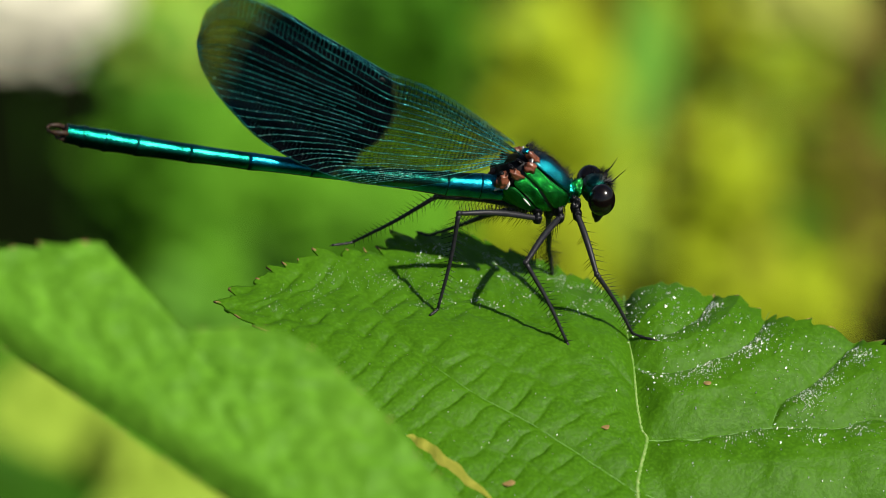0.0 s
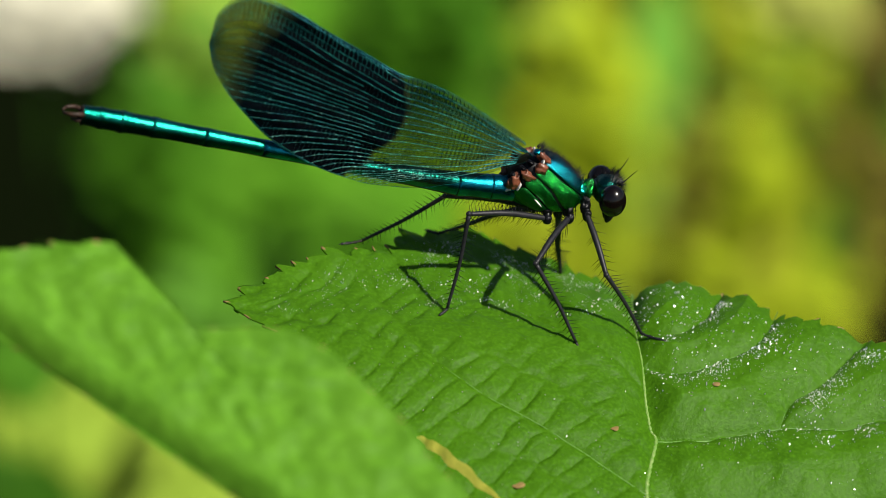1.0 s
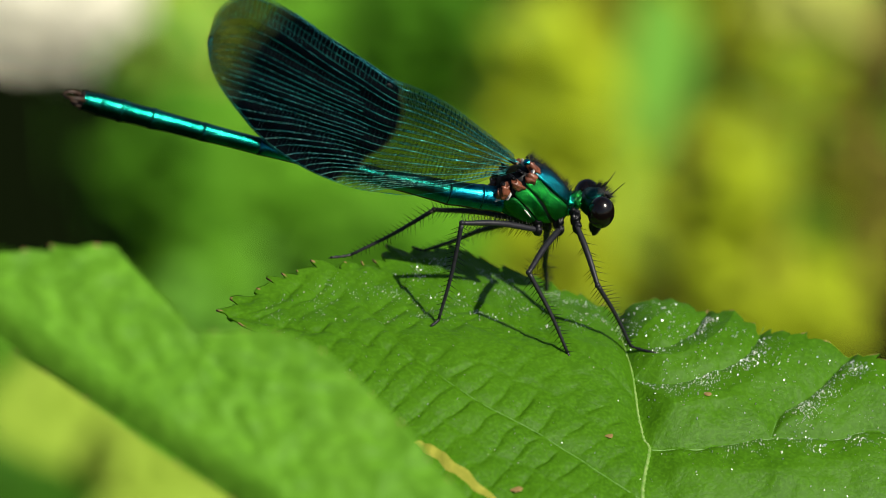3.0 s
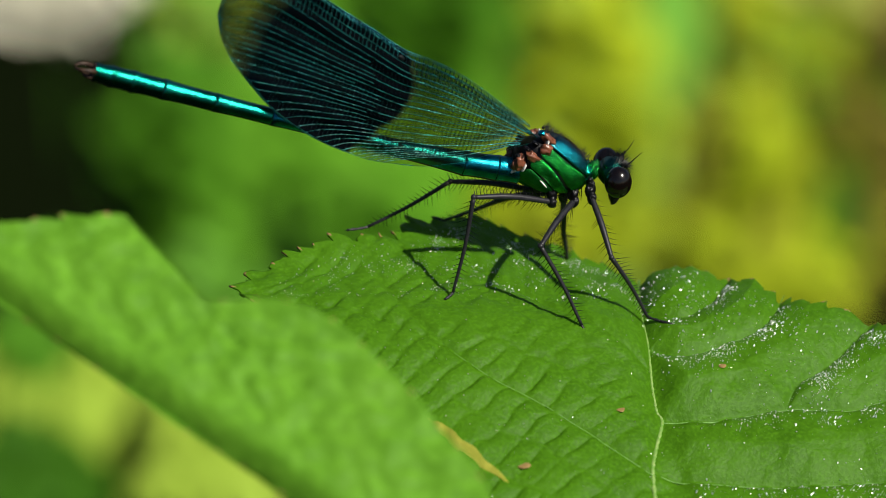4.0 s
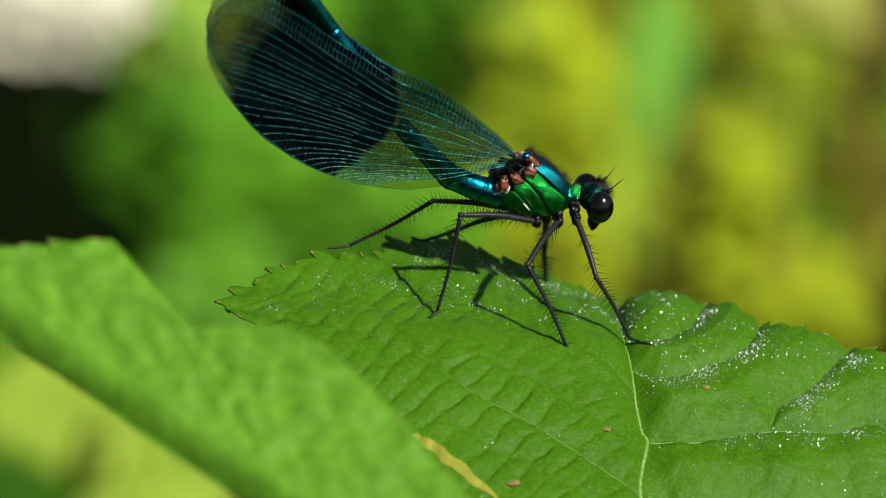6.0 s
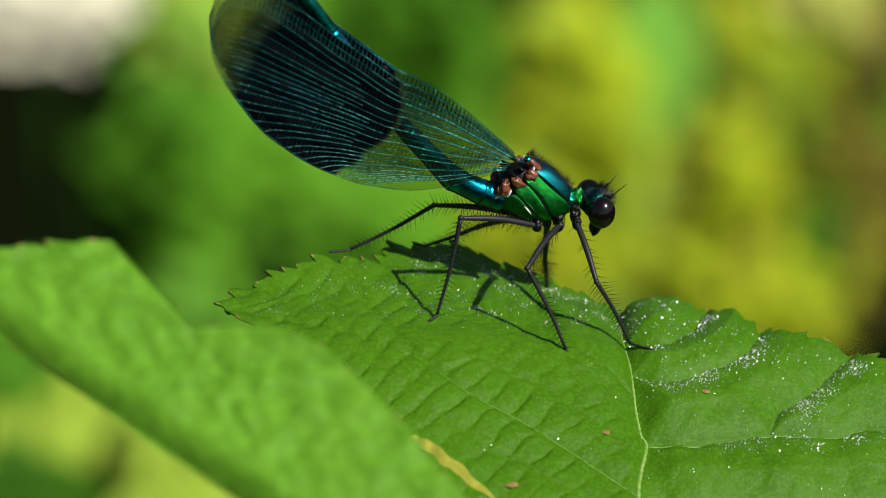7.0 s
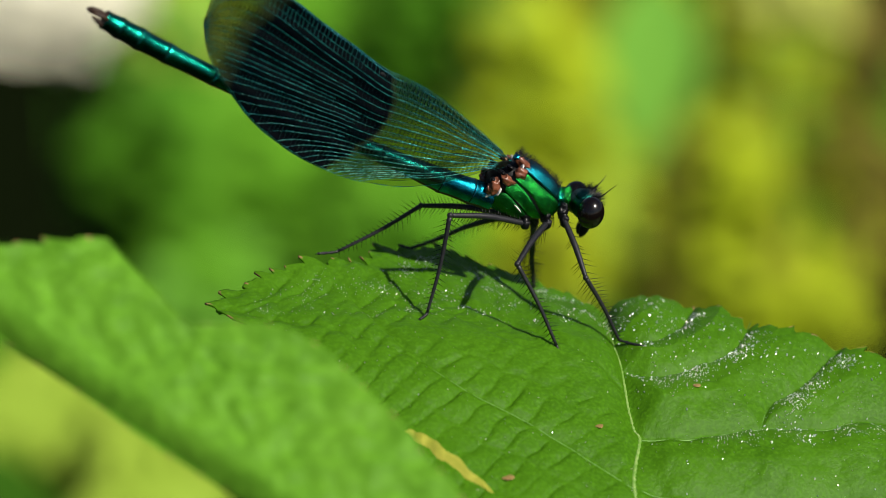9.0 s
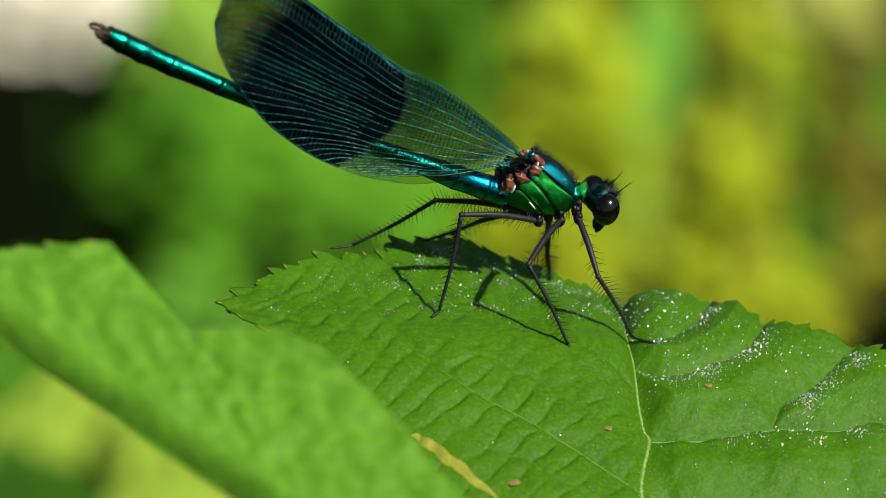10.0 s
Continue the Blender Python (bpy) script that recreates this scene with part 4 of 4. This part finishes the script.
plants = []
plant("mid green leafy plant in sun", (-0.063, 0.948, 0.158), (0.0375, 0.025, 0.0396), 230, 26, [M_BG_GREEN], 1, G)
plant("mid green leafy plant in sun", (-0.034, 1.084, 0.118), (0.0345, 0.025, 0.0437), 190, 26, [M_BG_GREEN], 21, G)
plant("mid green leafy plant in sun", (-0.069, 1.301, 0.087), (0.0395, 0.025, 0.0342), 112, 26, [M_BG_GREEN], 2, G)
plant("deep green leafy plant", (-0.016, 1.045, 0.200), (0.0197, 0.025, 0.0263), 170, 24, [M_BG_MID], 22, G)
plant("pale green leafy plant in sun", (-0.106, 1.045, 0.201), (0.0164, 0.025, 0.0169), 150, 19, [M_BG_LIME, M_BG_PALE, M_BG_LIME, M_BG_FRESH], 23, G)
plant("yellow-green leafy plant in sun", (0.032, 0.895, 0.210), (0.0207, 0.025, 0.0474), 360, 20, [M_BG_YELLOW, M_BG_YELLOW, M_BG_YELLOW, M_BG_LIME], 3, G)
plant("olive leafy plant in sun", (0.056, 0.983, 0.167), (0.0128, 0.025, 0.0362), 120, 20, [M_BG_YELLOW, M_BG_YELLOW, M_BG_OLIVE, M_BG_LIME], 8, G)
plant("yellow-green leafy plant in sun", (0.113, 1.135, 0.128), (0.0166, 0.025, 0.0497), 200, 20, [M_BG_YELLOW, M_BG_YELLOW, M_BG_LIME, M_BG_OLIVE], 41, G)
plant("yellow-green leafy plant in sun", (0.091, 0.748, 0.227), (0.0228, 0.025, 0.0106), 130, 16, [M_BG_YELLOW, M_BG_OLIVE, M_BG_YELLOW], 4, G)
plant("yellow-green leafy plant in sun", (0.089, 0.796, 0.234), (0.0113, 0.025, 0.0231), 170, 15, [M_BG_YELLOW, M_BG_YELLOW, M_BG_OLIVE, M_BG_YELLOW], 44, G)
# deep green here stands in for a dark gap among the leaves
plant("deep green leafy plant", (0.113, 0.847, 0.202), (0.0080, 0.025, 0.0093), 70, 11, [M_BG_DEEP], 43, G)
plant("pale yellow leafy plant in sun", (0.123, 0.957, 0.248), (0.0134, 0.025, 0.0108), 90, 15, [M_BG_PALE], 5, G, 2.0)
plant("olive leafy plant behind the others", (0.181, 1.298, 0.034), (0.0069, 0.025, 0.0235), 80, 16, [M_BG_OLIVE, M_BG_OLIVE, M_BG_DRY], 42, G, 1.0)
plant("dry brown plant stalks", (0.208, 1.392, -0.001), (0.0118, 0.025, 0.0747), 120, 21, [M_BG_DRY, M_BG_DEEP, M_BG_DRY], 7, G)
plant("dry brown plant stalks", (0.088, 1.108, 0.099), (0.0080, 0.025, 0.0389), 110, 19, [M_BG_DRY, M_BG_OLIVE], 81, G)
plant("mid green leafy plant in sun", (-0.075, 0.749, 0.228), (0.0202, 0.025, 0.0126), 190, 15, [M_BG_GREEN, M_BG_GREEN, M_BG_FRESH], 14, G)
plant("deep green leafy plant", (-0.103, 0.870, 0.221), (0.0087, 0.025, 0.0289), 50, 22, [M_BG_MID], 15, G)
plant("white flowering plant in sun", (-0.145, 0.910, 0.265), (0.0264, 0.025, 0.0104), 170, 16, [M_BG_WHITE], 9, G, 0.9)
plant("pale green blades near the ground", (-0.087, 0.405, 0.366), (0.0235, 0.025, 0.0031), 300, 13, [M_BG_LIME], 10, G)
plant("pale green blades near the ground", (-0.056, 0.366, 0.376), (0.0100, 0.025, 0.0032), 130, 13, [M_BG_LIME], 101, G)
plant("mid green leafy plant", (-0.122, 1.020, 0.146), (0.0136, 0.025, 0.0315), 110, 21, [M_BG_MID], 121, G)
plant("olive undergrowth in sun", (0.139, 1.668, -0.121), (0.1184, 0.025, 0.1085), 256, 50, [M_BG_OLIVE, M_BG_YELLOW, M_BG_OLIVE, M_BG_GREEN], 51, G)
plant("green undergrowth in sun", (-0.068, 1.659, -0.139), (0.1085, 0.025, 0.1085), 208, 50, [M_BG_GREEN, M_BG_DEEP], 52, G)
plant("deep green leafy plant", (-0.069, 0.359, 0.361), (0.0145, 0.025, 0.0022), 60, 12, [M_BG_MID, M_BG_GREEN], 12, G)
# darker leaves imitate the shading below the near leaf's rim
plant("deep green leafy plant", (-0.091, 0.359, 0.409), (0.0076, 0.025, 0.0014), 40, 12, [M_BG_MID], 13, G)
# this plant's shade is in its leaf colour
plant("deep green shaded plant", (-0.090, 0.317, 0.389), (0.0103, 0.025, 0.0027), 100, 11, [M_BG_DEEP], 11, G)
plant("yellow-green leafy plant in sun", (0.022, 0.739, 0.253), (0.0138, 0.025, 0.0114), 130, 13, [M_BG_YELLOW, M_BG_YELLOW, M_BG_OLIVE], 61, G)
plant("mid green leafy plant in sun", (-0.022, 0.741, 0.258), (0.0190, 0.025, 0.0124), 130, 15, [M_BG_GREEN], 62, G)


def broad_leaf():
    """A tall plant whose one broad hanging blade twists in the wind."""
    at = Vector((0.069, 0.942, 0.263))
    root = Vector((at.x + 0.02, at.y + 0.05, GROUND))
    p = thing("wild_plant", Matrix.Translation(root), "fresh green plant with one broad hanging leaf", "plant", G)
    top = (at - root) / MM
    v, f = tube(spline([(0, 0, 0), tuple(top * 0.6 + Vector((8, 10, 0))), tuple(top + Vector((3, 4, 12))), tuple(top)], 24), np.linspace(1.8, 0.5, 24), 8)
    part("stem", mesh_of("stem", v, f, M_BG_DEEP), p)
    blade = part("leaf", mesh_of("leaf", *ovate(72, random.Random(3), 0.12, 0.30), M_BG_FRESH), p, "broad fresh green hanging leaf")
    return blade, Matrix.Translation(at - root) @ HANG


HANG = Matrix(((0, 1, 0), (-0.3, 0, -0.954), (-0.954, 0, 0.3))).to_4x4()  # tip down, face to the sun's side
twisting, hung = broad_leaf()


# ---- what moves ----
DRY_SWAY = [(0.0, 0.0), (0.5, -0.25), (1.0, 0.0), (2.0, 0.1), (3.5, 0.0), (5.0, -0.2), (6.8, 0.0), (7.5, -0.75), (8.0, -0.5), (8.5, 0.0), (9.5, 0.0), (10.0, -0.85)]  # seconds, degrees
SWAY = [  # seconds, turn about x, y, z in degrees, shift in mm, of the leaf and all that stands on it
    (0.0, -0.99, -0.18, -0.50, 0.09, -0.19, 0.15),
    (0.5, 4.52, -3.34, -3.75, 0.41, -1.02, 1.58),
    (1.0, 0.04, -0.02, -0.02, -0.00, -0.00, -0.00),
    (1.5, -4.11, 2.22, 2.15, -0.51, -0.30, -0.45),
    (2.0, -2.66, 1.13, 0.99, -0.13, -0.22, -0.13),
    (3.5, -3.13, 2.01, 3.08, -0.61, 0.46, -0.69),
    (4.0, -1.60, -0.38, -0.28, -0.35, -0.09, -0.68),
    (4.5, -2.15, 0.43, 0.04, -0.24, -0.18, -0.25),
    (5.0, -1.76, 0.62, 1.54, -0.55, -0.09, 0.08),
    (5.5, -2.00, 1.59, 2.32, -0.54, 0.28, -0.21),
    (7.0, -3.24, 1.96, 1.56, -0.58, -0.28, -0.40),
    (7.5, -3.78, 2.28, 1.22, -0.12, 0.31, -0.61),
    (8.0, -3.14, 1.21, 0.49, -0.25, -0.64, 0.04),
    (8.5, -3.67, 2.18, 2.69, -0.64, -0.14, 0.10),
    (9.0, -5.23, 2.31, 3.45, -0.74, 0.11, -0.32),
    (9.5, -1.39, 0.97, 1.44, -0.21, -0.06, 0.23),
    (10.0, -2.22, 1.03, 1.24, -0.25, -0.08, 0.02),
]
TWIST = [  # seconds, turn of the broad leaf behind about its hanging axis
    (0.0, 60), (0.6, 30), (1.2, 58), (1.8, 52), (3.6, 46), (4.2, 46), (5.0, 64), (5.6, 52), (6.8, 46), (7.2, 12), (7.6, 38), (8.0, 52), (8.3, 62), (8.5, 78), (8.65, 66), (8.8, 2), (9.0, 22), (9.3, 45), (9.6, 38), (10.0, 50)]
PIVOT = Vector((5.0, -12.0, -14.0)) * MM
RAISE = [  # seconds, angle of the abdomen's root, middle and tail over the horizontal
    (0.0, 9.0, 12.3, 16.8),
    (0.5, 9.0, 13.6, 13.6),
    (1.0, 9.0, 16.6, 15.7),
    (1.5, 9.4, 16.1, 16.1),
    (2.0, 9.8, 16.2, 15.5),
    (2.2, 10.0, 17.4, 17.4),
    (3.5, 12.0, 19.5, 20.7),
    (4.0, 12.7, 20.3, 20.4),
    (4.2, 13.0, 22.5, 22.5),
    (4.3, 13.6, 28.4, 28.3),
    (4.4, 14.5, 37.2, 37.0),
    (4.5, 15.4, 46.6, 46.7),
    (4.6, 16.0, 52.9, 53.1),
    (4.8, 16.4, 56.0, 56.1),
    (5.0, 16.7, 59.0, 60.8),
    (5.5, 17.6, 57.9, 57.6),
    (5.7, 18.0, 67.4, 67.4),
    (6.2, 20.0, 49.4, 49.0),
    (6.8, 22.0, 31.4, 30.5),
    (6.9, 22.2, 40.6, 40.1),
    (7.0, 22.6, 54.5, 54.6),
    (7.1, 22.9, 59.5, 59.6),
    (7.3, 23.4, 64.9, 65.0),
    (7.5, 24.0, 78.0, 78.0),
    (7.7, 23.6, 69.7, 69.7),
    (8.0, 22.9, 57.0, 57.1),
    (8.2, 22.4, 64.7, 64.7),
    (8.4, 22.0, 59.5, 59.5),
    (8.5, 22.2, 49.8, 49.0),
    (8.6, 22.4, 41.4, 39.9),
    (8.7, 22.5, 36.3, 34.4),
    (9.0, 23.0, 28.7, 33.2),
    (9.5, 23.0, 27.5, 24.5),
    (10.0, 23.0, 26.0, 31.3),
]
WING_LIFT = [  # seconds, degrees by which near and far wings are raised
    (0.0, -0.15, -0.4), (2.2, -0.15, -0.4), (3.5, 1.45, 1.3), (4.2, 2.4, 2.3), (4.5, 1.6, 3.0), (4.7, 0.0, 3.0), (5.0, -0.8, 3.0), (5.5, -0.5, 2.5), (6.2, 1.0, 2.6), (6.8, 2.4, 2.4), (7.0, 2.0, 3.5),
    (7.5, 3.0, 4.5), (8.0, 3.0, 4.6), (8.4, 3.0, 4.6), (8.75, 3.45, 3.4), (9.0, 3.45, 3.4), (10.0, 3.45, 3.4)]
SPREAD = [(0.0, 0.0), (4.2, 0.0), (4.45, 1.0), (5.7, 1.0), (6.6, 0.15), (6.8, 0.1), (6.95, 1.0), (8.45, 1.0), (8.7, 0.0), (10.0, 0.0)]  # wings closed 0, apart 1
BODY = [  # seconds, shift of the body on its legs, along and up, in mm, and its pitch in degrees
    (0.0, -0.10, 0.05, -0.01),
    (0.5, 0.14, 0.31, 0.89),
    (1.0, -0.00, -0.00, 0.02),
    (1.5, -0.19, -0.16, 0.03),
    (2.0, -0.11, -0.21, -0.02),
    (3.5, -0.18, 0.14, -0.17),
    (4.0, 0.06, 0.19, -0.36),
    (4.5, -0.06, 0.23, -0.23),
    (5.0, -0.17, -0.10, -0.30),
    (5.5, -0.21, -0.07, -0.29),
    (7.0, -0.08, -0.06, -0.53),
    (7.5, 0.25, -0.11, -0.65),
    (8.0, 0.10, -0.10, -0.59),
    (8.5, 0.16, -0.07, -0.70),
    (9.0, 0.06, -0.14, -0.62),
    (9.5, 0.14, 0.05, -0.47),
    (10.0, 0.19, -0.05, -0.32),
]
NOD = [(0.0, 0.0, 0.0), (1.0, 0.0, 0.0), (3.5, 0.5, -0.05), (5.0, 1.0, -0.2), (5.5, 1.0, -0.15), (7.0, 3.0, -0.3), (7.5, 6.0, -0.45), (8.0, 5.0, -0.35), (8.5, 5.0, -0.45), (9.0, 6.0, -0.5), (10.0, 6.0, -0.5)]  # head: pitch in degrees, drop in mm


def between(table, t):
    """Row of a table at t, eased from one entry to the next."""
    if t <= table[0][0]:
        return table[0][1:]
    for a, b in zip(table[:-1], table[1:]):
        if t <= b[0]:
            f = (t - a[0]) / (b[0] - a[0])
            f = f * f * (3 - 2 * f)
            return tuple(p + (q - p) * f for p, q in zip(a[1:], b[1:]))
    return table[-1][1:]


def sway_pose(rx, ry, rz, x, y, z):
    w = Vector((radians(rx), radians(ry), radians(rz)))
    turn = Matrix.Rotation(w.length, 4, w.normalized()) if w.length > 1e-9 else Matrix.Identity(4)
    return PERCH @ Matrix.Translation(PIVOT + Vector((x, y, z)) * MM) @ turn @ Matrix.Translation(-PIVOT)


def motions():
    rows = [(r[0], sway_pose(*r[1:])) for r in SWAY]
    walk(leaf, rows)
    walk(fly, rows)
    for k, p in enumerate(plants):
        base = p.matrix_world.copy()
        table = DRY_SWAY if k in (13,) else [(t / 2, 0.28 * math.sin(1.9 * t / 2 + 1.3 * k) + 0.14 * math.sin(4.1 * t / 2 + k)) for t in range(21)]
        walk(p, [(t, base @ pose(0, 0, 0, 0, a, 0)) for t, a in table])
    walk(twisting, [(t, hung @ pose(0, 0, 0, -a, 0, 0)) for t, a in TWIST])
    times = [k / 10 for k in range(101)]

    def shift(t):
        dx, dz, pitch = between(BODY, t)
        return Matrix.Translation(Vector((dx, 0.0, dz)) * MM) @ pose(0, 0, 0, 0, pitch, 0)
    chain = [[] for _ in abdomen]
    for t in times:
        a0, a1, a2 = between(RAISE, t)
        at, on = Vector((-3.3, 0.0, 0.5)) * MM, shift(t)
        share = [0.0, 0.22, 0.80, 1.0, 1.0, 1.0, 1.0, 1.0, 1.0, 1.0]
        for i, (ob, ln) in enumerate(abdomen):
            a = a0 + (a1 - a0) * share[i]
            if i > 4:
                a += (a2 - a1) * (i - 4) / 5
            m = on @ Matrix.Translation(at) @ pose(0, 0, 0, 0, 0, 180) @ pose(0, 0, 0, 0, -a, 0)
            chain[i].append((t, m))
            at = at + Vector((-math.cos(radians(a)), 0, math.sin(radians(a)))) * ln * MM
    for (ob, ln), r in zip(abdomen, chain):
        walk(ob, r)
    half = [k / 10 for k in range(101)]
    roots = [(-2.08, -1.25, 4.18), (-2.12, -1.05, 4.12), (-2.08, 1.25, 4.18), (-2.12, 1.05, 4.12)]
    tilt = [34.0, 33.8, 34.0, 33.8]
    for i, w in enumerate(wings):
        out = []
        for t in half:
            near, far = between(WING_LIFT, t)
            lean = (-0.4 if i < 2 else 3.4) * (1 - between(SPREAD, t)[0])
            out.append((t, shift(t) @ Matrix.Translation(Vector(roots[i]) * MM) @ pose(0, 0, 0, 0, 0, lean) @ pose(0, 0, 0, 0, tilt[i] + (near if i < 2 else far), 0)))
        walk(w, out)
    for ob, ahead in ((thorax, 0.35), (neck, 0.0)):
        walk(ob, [(t, shift(t) @ Matrix.Translation(Vector((ahead * MM, 0, 0)))) for t in half])
    rows = []
    for t in half:
        pitch, drop = between(NOD, t)
        rows.append((t, shift(t) @ Matrix.Translation(Vector((5.05, 0, -0.6 + drop)) * MM) @ pose(0, 0, 0, 0, 4 + pitch, 0)))
    walk(head, rows)


motions()
